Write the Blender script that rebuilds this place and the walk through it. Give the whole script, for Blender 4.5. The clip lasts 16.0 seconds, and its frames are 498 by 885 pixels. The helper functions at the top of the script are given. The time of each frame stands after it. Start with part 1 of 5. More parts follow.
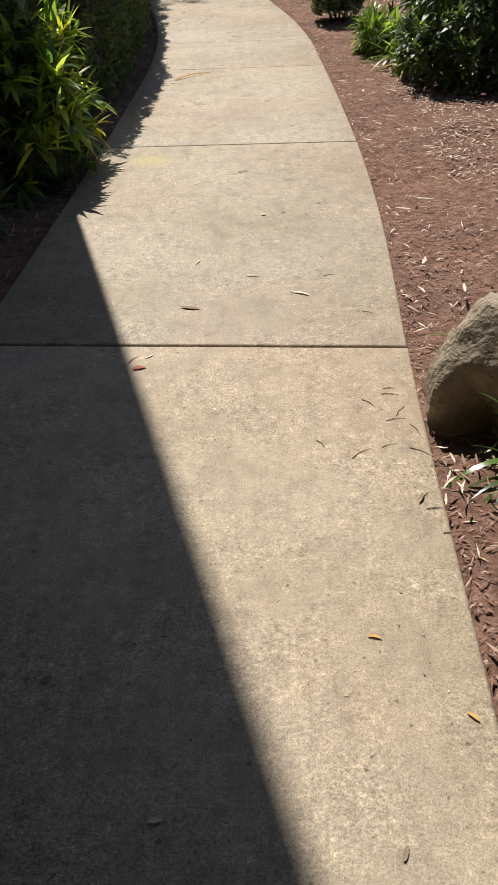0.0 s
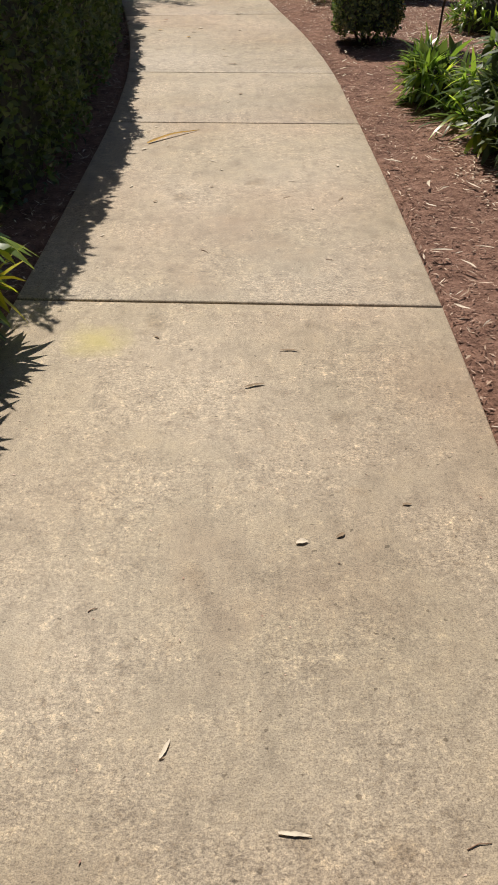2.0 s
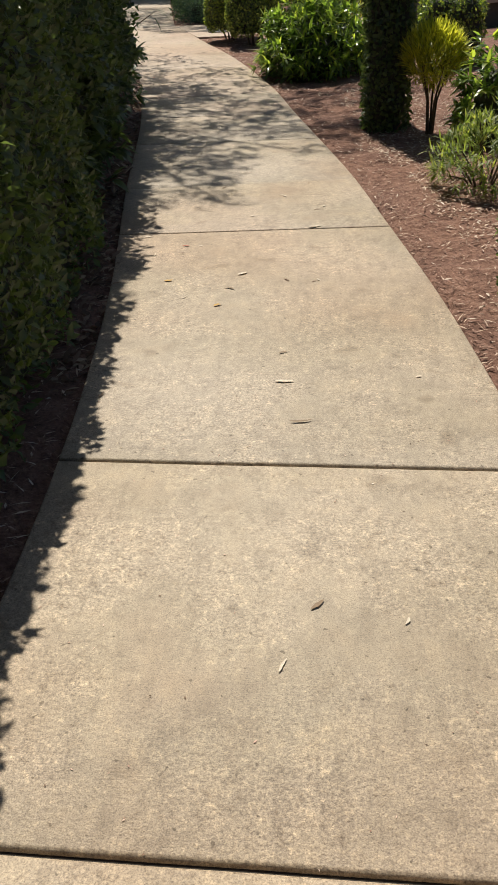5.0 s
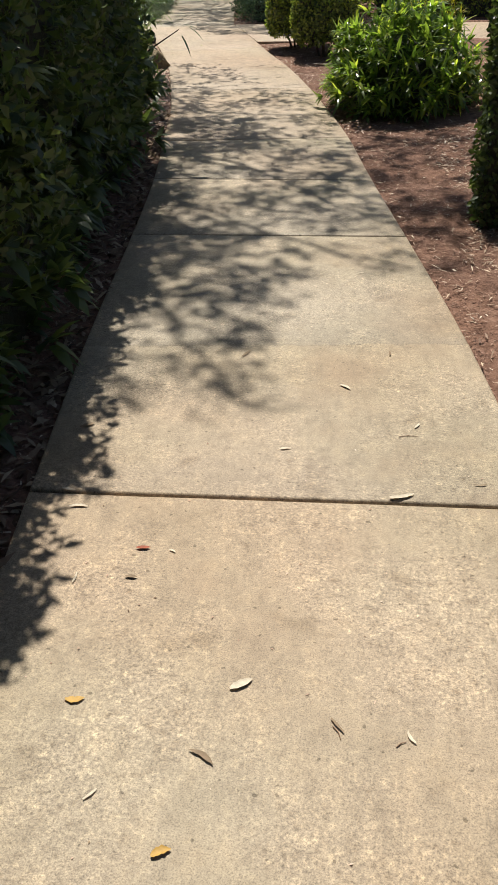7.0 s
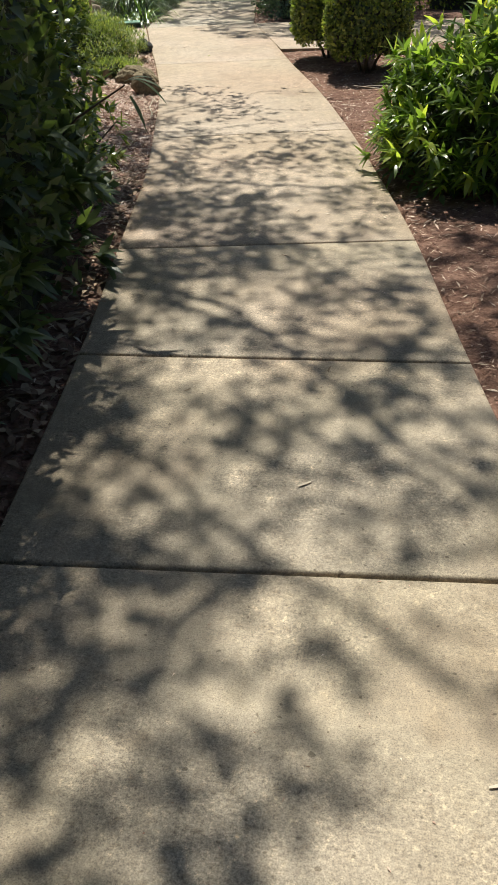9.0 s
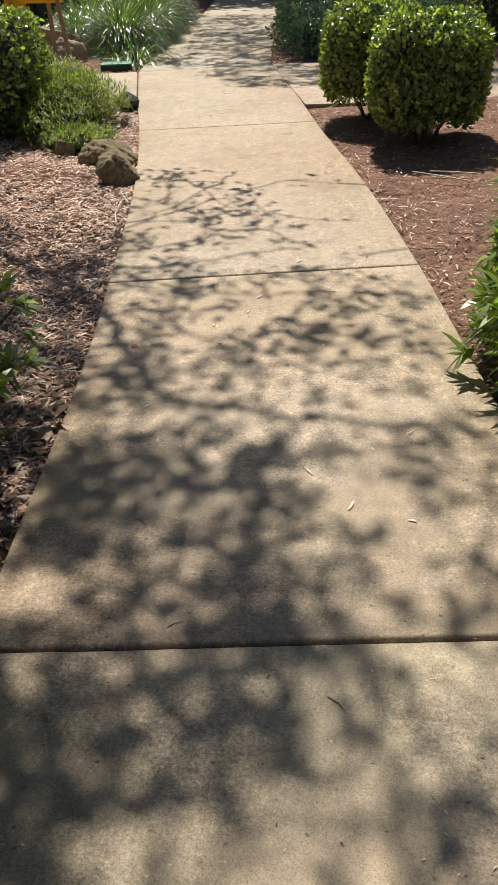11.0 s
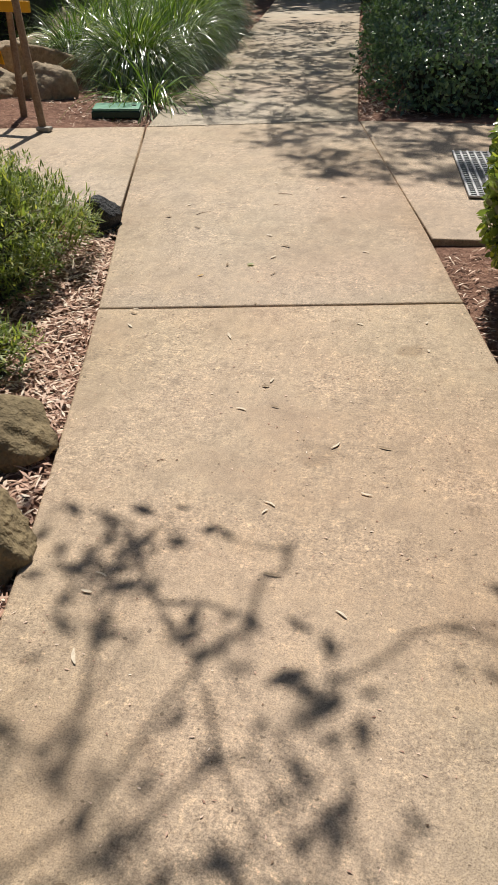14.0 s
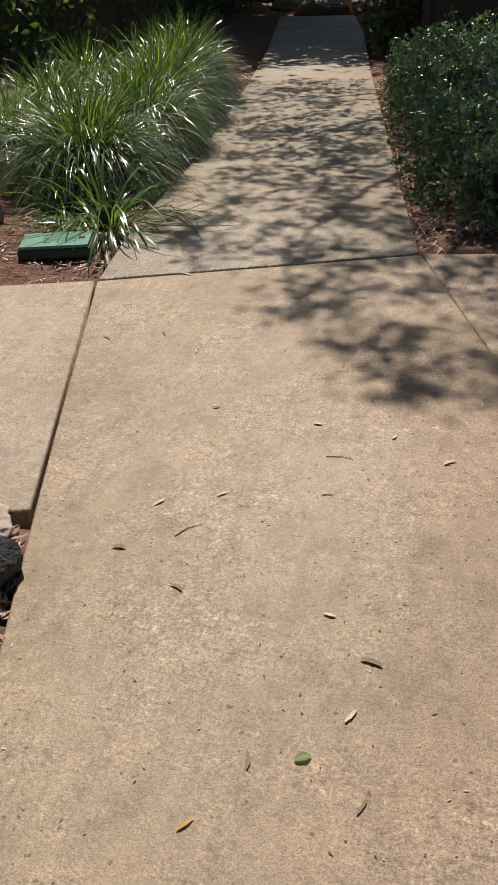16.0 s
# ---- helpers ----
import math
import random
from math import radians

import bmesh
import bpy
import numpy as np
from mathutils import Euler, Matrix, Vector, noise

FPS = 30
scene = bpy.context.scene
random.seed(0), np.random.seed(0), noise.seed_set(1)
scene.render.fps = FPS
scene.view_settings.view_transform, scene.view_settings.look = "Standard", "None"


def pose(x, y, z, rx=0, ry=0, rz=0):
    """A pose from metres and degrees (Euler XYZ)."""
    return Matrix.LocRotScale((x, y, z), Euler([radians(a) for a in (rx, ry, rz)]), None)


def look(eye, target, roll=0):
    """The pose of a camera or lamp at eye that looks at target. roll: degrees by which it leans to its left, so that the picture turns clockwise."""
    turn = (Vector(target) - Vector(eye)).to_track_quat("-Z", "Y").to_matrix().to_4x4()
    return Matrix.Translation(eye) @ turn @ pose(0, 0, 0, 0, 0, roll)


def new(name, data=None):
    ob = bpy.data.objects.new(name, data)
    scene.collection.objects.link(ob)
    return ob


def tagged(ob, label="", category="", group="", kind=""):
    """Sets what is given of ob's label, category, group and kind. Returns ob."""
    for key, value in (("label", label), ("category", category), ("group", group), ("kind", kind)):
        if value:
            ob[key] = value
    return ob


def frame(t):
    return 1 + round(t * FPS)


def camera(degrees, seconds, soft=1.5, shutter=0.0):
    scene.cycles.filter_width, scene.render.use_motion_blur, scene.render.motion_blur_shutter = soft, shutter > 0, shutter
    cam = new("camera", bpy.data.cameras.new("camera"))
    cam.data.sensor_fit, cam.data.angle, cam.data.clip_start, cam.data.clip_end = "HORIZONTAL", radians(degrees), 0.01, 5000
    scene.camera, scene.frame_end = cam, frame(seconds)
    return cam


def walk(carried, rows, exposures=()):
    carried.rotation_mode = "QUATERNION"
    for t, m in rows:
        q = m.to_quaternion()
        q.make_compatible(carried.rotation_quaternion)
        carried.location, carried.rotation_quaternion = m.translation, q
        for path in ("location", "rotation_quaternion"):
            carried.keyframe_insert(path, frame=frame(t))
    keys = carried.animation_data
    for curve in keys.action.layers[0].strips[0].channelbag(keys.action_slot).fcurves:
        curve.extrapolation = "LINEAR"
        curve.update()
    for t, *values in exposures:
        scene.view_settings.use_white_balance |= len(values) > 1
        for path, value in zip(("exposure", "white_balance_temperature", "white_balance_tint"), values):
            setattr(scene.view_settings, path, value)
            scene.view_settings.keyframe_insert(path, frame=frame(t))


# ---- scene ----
cam = camera(31.6, 16.0)
METRES, EYE, TILT, LEAN, TURN = 23.1, 1.5, 0.0, 0.0, 2.3
ROWS = [
    (0.0, -0.0002, 0.0016, -0.0002, -1.6, -33.14, 2.14),
    (0.5, -0.0049, 0.0282, -0.0001, -4.2, -33.62, 1.75),
    (1.0, -0.0058, 0.0573, -0.0009, -5.85, -34.22, 1.26),
    (1.5, -0.0049, 0.0849, 0.0003, -4.1, -34.09, -0.24),
    (2.0, -0.0026, 0.1193, -0.0005, -2.02, -34.53, -0.09),
    (2.5, -0.0006, 0.1551, 0.0009, -1.73, -33.32, 0.82),
    (3.0, 0.0002, 0.1892, 0.0011, -3.03, -30.75, 2.45),
    (3.5, 0.0001, 0.2232, 0.0018, -4.07, -27.62, 2.45),
    (4.0, 0.0018, 0.2572, 0.0006, -2.25, -27.92, 2.74),
    (4.5, 0.0019, 0.2911, -0.0002, 0.2, -29.38, 2.47),
    (7.0, 0.0004, 0.4483, 0.0013, 6.77, -30.64, 0.51),
    (7.5, -0.003, 0.4822, 0.001, 7.73, -31.32, 1.57),
    (8.0, -0.0044, 0.5153, 0.0009, 7.85, -31.63, 1.54),
    (10.5, -0.0232, 0.6761, -0.0017, 9.78, -31.74, 1.32),
    (11.0, -0.027, 0.7035, -0.002, 9.63, -30.91, 1.76),
    (11.5, -0.0312, 0.7348, -0.0029, 10.42, -30.31, 2.05),
    (12.0, -0.0358, 0.7653, -0.0034, 12.69, -30.59, 1.51),
    (12.5, -0.0428, 0.7954, -0.004, 13.21, -32.55, 1.11),
    (13.0, -0.0493, 0.8261, -0.0064, 13.06, -32.94, 2.42),
    (13.5, -0.0551, 0.8535, -0.0059, 12.54, -32.29, 1.68),
    (14.0, -0.0626, 0.8825, -0.006, 13.59, -31.8, 0.15),
    (14.5, -0.0687, 0.9085, -0.0054, 13.17, -31.14, -0.38),
    (15.0, -0.0772, 0.935, -0.0058, 13.36, -31.42, 0.15),
    (15.5, -0.0837, 0.9601, -0.0069, 13.28, -31.05, 1.29),
    (16.0, -0.0916, 0.9887, -0.008, 12.22, -29.79, 2.06),
]
walk(cam, [(t, pose(0, 0, EYE, TILT, LEAN, TURN) @ pose(METRES * x, METRES * y, METRES * z, 90 + pitch, roll, yaw)) for t, x, y, z, yaw, pitch, roll in ROWS],
     [(0.0, 0.2, 6250, 9), (1.5, 0.02, 6400, 11), (2.5, -0.02, 6500, 10), (3.5, 0.17, 6450, 8), (4.5, 0.11, 6500, 9), (7.0, 0.2, 6450, 7), (8.0, 0.3, 6400, 4),
      (10.5, 0.34, 6350, 4), (11.0, 0.28, 6450, 7), (12.5, 0.14, 6500, 10), (14.5, -0.04, 6450, 9), (16.0, -0.24, 6450, 12)])

# sunlight, sky and exposure
SUN_EL, SUN_AZ = radians(57), radians(16.4)      # height, and turn to the left of +y
to_sun = Vector((-math.sin(SUN_AZ) * math.cos(SUN_EL), math.cos(SUN_AZ) * math.cos(SUN_EL), math.sin(SUN_EL)))
world = bpy.data.worlds.new("sky")
scene.world = world
world.use_nodes = True
wn = world.node_tree.nodes
sky = wn.new("ShaderNodeTexSky")
sky.sky_type, sky.sun_disc = "NISHITA", False
sky.sun_elevation, sky.sun_rotation = SUN_EL, -SUN_AZ
wn["Background"].inputs[1].default_value = 0.055
world.node_tree.links.new(sky.outputs[0], wn["Background"].inputs[0])
sun_data = bpy.data.lights.new("sun", "SUN")
sun_data.energy, sun_data.angle, sun_data.color = 5.0, radians(0.5), (1.0, 0.94, 0.84)
sun = new("sun", sun_data)
sun.matrix_world = look(to_sun * 40, (0, 0, 0))

rng = np.random.default_rng(7)


# ---- materials ----
def node_material(name):
    m = bpy.data.materials.new(name)
    m.use_nodes = True
    return m, m.node_tree.nodes, m.node_tree.links, m.node_tree.nodes["Principled BSDF"]


def noise_node(n, l, scale, detail=4.0, rough=0.6, coord=None, kind="ShaderNodeTexNoise"):
    t = n.new(kind)
    t.inputs["Scale"].default_value = scale
    if kind == "ShaderNodeTexNoise":
        t.inputs["Detail"].default_value, t.inputs["Roughness"].default_value = detail, rough
    if coord is not None:
        l.new(coord, t.inputs["Vector"])
    return t


def ramp(n, l, source, stops):
    r = n.new("ShaderNodeValToRGB")
    e = r.color_ramp.elements
    while len(e) < len(stops):
        e.new(0.5)
    for el, (p, c) in zip(e, stops):
        el.position, el.color = p, (*c, 1)
    l.new(source, r.inputs[0])
    return r.outputs[0]


def mix(n, l, fac, a, b, mode="MIX"):
    m = n.new("ShaderNodeMix")
    m.data_type, m.blend_type = "RGBA", mode
    for socket, v in ((m.inputs[0], fac), (m.inputs[6], a), (m.inputs[7], b)):
        if isinstance(v, (int, float)):
            socket.default_value = v
        elif isinstance(v, tuple):
            socket.default_value = (*v, 1)
        else:
            l.new(v, socket)
    return m.outputs[2]


def bump(n, l, height, strength, distance, bsdf, before=None):
    b = n.new("ShaderNodeBump")
    b.inputs["Strength"].default_value, b.inputs["Distance"].default_value = strength, distance
    l.new(height, b.inputs["Height"])
    if before is not None:
        l.new(before, b.inputs["Normal"])
    l.new(b.outputs[0], bsdf.inputs["Normal"])
    return b.outputs[0]


def place_of(n):
    return n.new("ShaderNodeNewGeometry").outputs["Position"]


def leaf_material(name, dark, light, rough=0.38, through_light=0.3, tips=None, sheen=0.5):
    m, n, l, b = node_material(name)
    g = n.new("ShaderNodeNewGeometry")
    stops = [(0.0, dark), (0.75, light)] + ([(0.95, tips)] if tips else [])
    col = ramp(n, l, g.outputs["Random Per Island"], stops)
    big = noise_node(n, l, 3.0, 2.0, 0.5, g.outputs["Position"])
    col = mix(n, l, 0.5, col, ramp(n, l, big.outputs[0], [(0.3, (0.55, 0.6, 0.5)), (0.7, (1, 1, 1))]), "MULTIPLY")
    l.new(col, b.inputs["Base Color"])
    b.inputs["Roughness"].default_value = rough
    b.inputs["Specular IOR Level"].default_value = sheen
    tr = n.new("ShaderNodeBsdfTranslucent")
    l.new(mix(n, l, 1.0, col, (2.3, 2.4, 1.0), "MULTIPLY"), tr.inputs[0])
    ms = n.new("ShaderNodeMixShader")
    ms.inputs[0].default_value = through_light
    l.new(b.outputs[0], ms.inputs[1])
    l.new(tr.outputs[0], ms.inputs[2])
    l.new(ms.outputs[0], n["Material Output"].inputs[0])
    return m


def plain_material(name, a, c, scale=20, rough=0.7, metal=0.0, bumps=0.3, depth=0.004, fine=6.0):
    m, n, l, b = node_material(name)
    p = place_of(n)
    t1, t2 = noise_node(n, l, scale, 5, 0.65, p), noise_node(n, l, scale * fine, 3, 0.6, p)
    col = mix(n, l, 0.45, ramp(n, l, t1.outputs[0], [(0.3, a), (0.7, c)]), ramp(n, l, t2.outputs[0], [(0.3, a), (0.7, c)]))
    l.new(col, b.inputs["Base Color"])
    b.inputs["Roughness"].default_value, b.inputs["Metallic"].default_value = rough, metal
    bump(n, l, t2.outputs[0], bumps, depth, b, bump(n, l, t1.outputs[0], bumps, depth * 3, b))
    return m


def concrete_material(name, warm, lichen=False, coarse=1.0):
    m, n, l, b = node_material(name)
    p = place_of(n)
    info = n.new("ShaderNodeObjectInfo")
    stains = noise_node(n, l, 1.3, 5, 0.6, p)
    blots = noise_node(n, l, 7.0, 5, 0.7, p)
    sand = noise_node(n, l, 105.0, 3, 0.75, p)
    specks = noise_node(n, l, 260.0, 2, 0.6, p)
    col = ramp(n, l, stains.outputs[0], [(0.30, (0.37, 0.295, 0.205)), (0.44, (0.415, 0.35, 0.256)), (0.56, (0.452, 0.38, 0.288)), (0.74, (0.49, 0.415, 0.322))])
    col = mix(n, l, 1.0, col, warm, "MULTIPLY")
    pink = noise_node(n, l, 0.55, 3, 0.5, p)
    col = mix(n, l, 0.8, col, ramp(n, l, pink.outputs[0], [(0.34, (1.03, 1.04, 1.03)), (0.48, (0.97, 0.96, 0.92)), (0.64, (0.96, 0.87, 0.80))]), "MULTIPLY")
    col = mix(n, l, 0.45, col, ramp(n, l, blots.outputs[0], [(0.30, (0.66, 0.65, 0.64)), (0.5, (1, 1, 1)), (0.75, (1.1, 1.05, 0.97))]), "MULTIPLY")
    smear = n.new("ShaderNodeMapping")
    smear.inputs["Scale"].default_value = (1.0, 0.45, 1.0)
    l.new(p, smear.inputs["Vector"])
    worn = noise_node(n, l, 13.0, 6, 0.8, smear.outputs[0])
    patch = noise_node(n, l, 2.6, 3, 0.6, p)
    mask = ramp(n, l, patch.outputs[0], [(0.36, (0.25, 0.25, 0.25)), (0.62, (1, 1, 1))])
    col = mix(n, l, 0.62 * coarse, col, ramp(n, l, worn.outputs[0], [(0.36, (0.70, 0.68, 0.66)), (0.5, (0.98, 0.98, 0.98)), (0.64, (1.18, 1.16, 1.12))]), "MULTIPLY")
    mask = mix(n, l, 1.0, mask, (coarse, coarse, coarse), "MULTIPLY")
    grain = ramp(n, l, sand.outputs[0], [(0.36, (0.60, 0.58, 0.56)), (0.5, (0.97, 0.97, 0.96)), (0.66, (1.36, 1.34, 1.28))])
    col = mix(n, l, mask, col, mix(n, l, 1.0, col, grain, "MULTIPLY"))
    fine = ramp(n, l, specks.outputs[0], [(0.34, (0.62, 0.60, 0.57)), (0.47, (1, 1, 1)), (0.66, (1.25, 1.25, 1.22))])
    col = mix(n, l, 0.85 * coarse, col, fine, "MULTIPLY")
    flecks = noise_node(n, l, 32.0, 5, 0.75, p)
    col = mix(n, l, mask, col, mix(n, l, 1.0, col, ramp(n, l, flecks.outputs[0], [(0.34, (0.62, 0.58, 0.53)), (0.46, (0.97, 0.97, 0.96)), (0.56, (1.03, 1.03, 1.02)), (0.66, (1.62, 1.6, 1.5))]), "MULTIPLY"))
    pits = noise_node(n, l, 48.0, 1, 0.5, p)
    col = mix(n, l, 0.8, col, ramp(n, l, pits.outputs[0], [(0.24, (0.35, 0.32, 0.28)), (0.29, (1, 1, 1))]), "MULTIPLY")
    col = mix(n, l, 0.30, col, ramp(n, l, info.outputs["Random"], [(0.0, (0.84, 0.82, 0.8)), (1.0, (1.08, 1.07, 1.06))]), "MULTIPLY")
    spots = noise_node(n, l, 4.3, 2, 0.5, p)
    col = mix(n, l, 0.8, col, ramp(n, l, spots.outputs[0], [(0.66, (1, 1, 1)), (0.75, (0.66, 0.62, 0.57))]), "MULTIPLY")
    if lichen:
        # one yellow-green algae stain near the edge of a slab
        d = n.new("ShaderNodeVectorMath")
        d.operation = "DISTANCE"
        l.new(p, d.inputs[0])
        d.inputs[1].default_value = (-0.72, 5.56, 0.0)
        wob = n.new("ShaderNodeMath")
        wob.operation = "MULTIPLY_ADD"
        l.new(blots.outputs[0], wob.inputs[0])
        wob.inputs[1].default_value = 0.22
        l.new(d.outputs["Value"], wob.inputs[2])
        spot = ramp(n, l, wob.outputs[0], [(0.12, (0.55, 0.55, 0.55)), (0.26, (0, 0, 0))])
        col = mix(n, l, spot, col, (0.50, 0.42, 0.12))
    l.new(col, b.inputs["Base Color"])
    b.inputs["Roughness"].default_value = 0.62
    b.inputs["Specular IOR Level"].default_value = 0.45
    bump(n, l, sand.outputs[0], 0.5, 0.004, b, bump(n, l, blots.outputs[0], 0.2, 0.006, b))
    return m


def mulch_material():
    m, n, l, b = node_material("bark_mulch_soil")
    p = place_of(n)
    big, mid = noise_node(n, l, 1.1, 4, 0.6, p), noise_node(n, l, 16, 6, 0.75, p)
    fine = noise_node(n, l, 90, 4, 0.7, p)
    col = ramp(n, l, mid.outputs[0], [(0.28, (0.10, 0.057, 0.042)), (0.5, (0.27, 0.155, 0.115)), (0.72, (0.42, 0.265, 0.20))])
    col = mix(n, l, 0.6, col, ramp(n, l, fine.outputs[0], [(0.3, (0.4, 0.36, 0.34)), (0.55, (1, 1, 1)), (0.75, (1.7, 1.6, 1.5))]), "MULTIPLY")
    col = mix(n, l, 0.5, col, ramp(n, l, big.outputs[0], [(0.3, (0.7, 0.68, 0.7)), (0.7, (1.2, 1.12, 1.0))]), "MULTIPLY")
    l.new(col, b.inputs["Base Color"])
    b.inputs["Roughness"].default_value = 0.95
    b.inputs["Specular IOR Level"].default_value = 0.15
    bump(n, l, fine.outputs[0], 0.8, 0.01, b, bump(n, l, mid.outputs[0], 0.8, 0.03, b))
    return m


def island_material(name, stops, rough=0.75):
    m, n, l, b = node_material(name)
    g = n.new("ShaderNodeNewGeometry")
    col = ramp(n, l, g.outputs["Random Per Island"], stops)
    t = noise_node(n, l, 70, 3, 0.6, g.outputs["Position"])
    l.new(mix(n, l, 0.5, col, ramp(n, l, t.outputs[0], [(0.3, (0.55, 0.52, 0.5)), (0.65, (1.1, 1.1, 1.1))]), "MULTIPLY"), b.inputs["Base Color"])
    b.inputs["Roughness"].default_value = rough
    b.inputs["Specular IOR Level"].default_value = 0.2
    return m


CONCRETE = concrete_material("tan_concrete", (0.935, 0.913, 0.925), True)
CONCRETE_PINK = concrete_material("pinkish_concrete", (1.025, 0.945, 0.94), False, 1.0)
GROUT = plain_material("dark_joint_dirt", (0.012, 0.010, 0.008), (0.05, 0.04, 0.03), 40, 0.95)
MULCH = mulch_material()
CHIPS = island_material("bark_chips", [(0.0, (0.17, 0.098, 0.072)), (0.5, (0.29, 0.17, 0.125)), (0.85, (0.42, 0.265, 0.20)), (1.0, (0.56, 0.41, 0.31))], 0.9)
LITTER = island_material("dry_leaf_litter", [(0.0, (0.20, 0.12, 0.08)), (0.35, (0.44, 0.30, 0.21)), (0.75, (0.64, 0.49, 0.36)), (1.0, (0.78, 0.68, 0.55))], 0.6)
PALE_LITTER = island_material("pale_bark_litter", [(0.0, (0.26, 0.14, 0.095)), (0.3, (0.52, 0.325, 0.24)), (0.75, (0.74, 0.54, 0.42)), (1.0, (0.88, 0.75, 0.62))], 0.65)
TWIGS = island_material("dry_twigs", [(0.0, (0.10, 0.06, 0.04)), (0.6, (0.28, 0.18, 0.12)), (1.0, (0.5, 0.38, 0.26))], 0.8)
BARK = plain_material("grey_brown_bark", (0.05, 0.038, 0.028), (0.17, 0.135, 0.10), 14, 0.9, 0, 0.8, 0.008)
STEM = plain_material("thin_woody_stem", (0.05, 0.035, 0.022), (0.14, 0.10, 0.065), 40, 0.85)
# dark colour of the solid cores: shade between leaves is put into it
CORE = plain_material("inner_shade_core", (0.034, 0.039, 0.025), (0.10, 0.106, 0.064), 30, 0.95, 0, 0.8, 0.02)
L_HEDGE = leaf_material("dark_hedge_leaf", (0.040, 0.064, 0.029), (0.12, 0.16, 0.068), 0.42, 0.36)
L_BOX = leaf_material("topiary_leaf", (0.06, 0.095, 0.035), (0.24, 0.31, 0.085), 0.27, 0.30, (0.48, 0.52, 0.12), 0.8)
L_TOPIARY = leaf_material("grey_green_topiary_leaf", (0.05, 0.085, 0.04), (0.165, 0.22, 0.095), 0.25, 0.22, (0.36, 0.40, 0.14), 0.9)
L_SHRUB = leaf_material("broad_shrub_leaf", (0.065, 0.11, 0.034), (0.23, 0.32, 0.075), 0.28, 0.5, (0.42, 0.46, 0.11))
L_YELLOW = leaf_material("yellow_green_leaf", (0.17, 0.18, 0.035), (0.42, 0.40, 0.06), 0.4, 0.5, (0.56, 0.50, 0.10))
L_RED = leaf_material("red_cordyline_leaf", (0.10, 0.012, 0.018), (0.42, 0.022, 0.03), 0.35, 0.25, (0.62, 0.05, 0.03))
L_GRASS = leaf_material("strap_grass_leaf", (0.03, 0.065, 0.015), (0.15, 0.25, 0.045), 0.24, 0.24, (0.36, 0.44, 0.13), 0.8)
# pale variegated leaf, with the rim blades' sun sheen painted into it
L_SILVER = leaf_material("silvery_sheen_grass_leaf", (0.07, 0.10, 0.05), (0.38, 0.43, 0.28), 0.25, 0.08, (0.84, 0.88, 0.72), 0.9)
L_COVER = leaf_material("ground_cover_leaf", (0.09, 0.13, 0.04), (0.26, 0.31, 0.10), 0.5, 0.38, (0.38, 0.37, 0.13))
L_BLUE = leaf_material("glossy_dark_green_leaf", (0.05, 0.095, 0.062), (0.15, 0.245, 0.135), 0.3, 0.14, (0.28, 0.38, 0.18), 0.7)
L_TREE = leaf_material("tree_leaf", (0.03, 0.06, 0.015), (0.08, 0.13, 0.03), 0.45, 0.3)
ROCK = plain_material("lichen_grey_boulder", (0.10, 0.074, 0.038), (0.34, 0.26, 0.145), 7, 0.9, 0, 0.9, 0.012)
GREY_ROCK = plain_material("weathered_grey_boulder", (0.17, 0.135, 0.095), (0.46, 0.375, 0.275), 7, 0.9, 0, 0.9, 0.012)
SANDSTONE = plain_material("tan_sandstone", (0.15, 0.115, 0.075), (0.46, 0.36, 0.24), 6, 0.9, 0, 0.7, 0.012)
BASALT = plain_material("dark_basalt", (0.018, 0.019, 0.021), (0.085, 0.085, 0.09), 18, 0.8, 0, 0.9, 0.012)
WOOD = plain_material("weathered_timber", (0.16, 0.10, 0.06), (0.36, 0.25, 0.16), 12, 0.85, 0, 0.5)
YELLOW = plain_material("yellow_plastic", (0.72, 0.36, 0.012), (0.80, 0.43, 0.018), 9, 0.4, 0, 0.05)
BLACK = plain_material("black_print", (0.012, 0.012, 0.012), (0.03, 0.03, 0.03), 30, 0.6)
GREEN_PLASTIC = plain_material("green_plastic", (0.07, 0.24, 0.15), (0.18, 0.40, 0.28), 25, 0.5, 0, 0.2)
GREEN_DARK = plain_material("dark_green_plastic", (0.01, 0.035, 0.022), (0.02, 0.06, 0.035), 25, 0.55, 0, 0.2)
WALL_RENDER = plain_material("dark_painted_render", (0.05, 0.055, 0.05), (0.09, 0.095, 0.085), 3, 0.85, 0, 0.3)
WALL_PALE = plain_material("grey_render", (0.30, 0.28, 0.25), (0.42, 0.39, 0.34), 3, 0.9, 0, 0.3)
PANEL = plain_material("olive_fence_panel", (0.13, 0.12, 0.085), (0.22, 0.205, 0.15), 4, 0.75, 0, 0.25)
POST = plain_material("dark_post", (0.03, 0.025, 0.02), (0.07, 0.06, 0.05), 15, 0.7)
STEEL = plain_material("galvanised_grate", (0.30, 0.30, 0.31), (0.46, 0.46, 0.47), 30, 0.5, 0.5, 0.3)
PALE_LEAF = island_material("pale_dry_leaf", [(0, (0.58, 0.47, 0.34)), (1, (0.76, 0.67, 0.53))], 0.55)
BROWN_LEAF = island_material("brown_dry_leaf", [(0, (0.19, 0.125, 0.075)), (1, (0.33, 0.24, 0.15))], 0.6)
RED_LEAF = island_material("red_dry_leaf", [(0, (0.32, 0.07, 0.035)), (1, (0.42, 0.12, 0.06))], 0.6)
PALE_STONE = plain_material("pale_flat_stone", (0.50, 0.38, 0.30), (0.66, 0.53, 0.43), 9, 0.85)
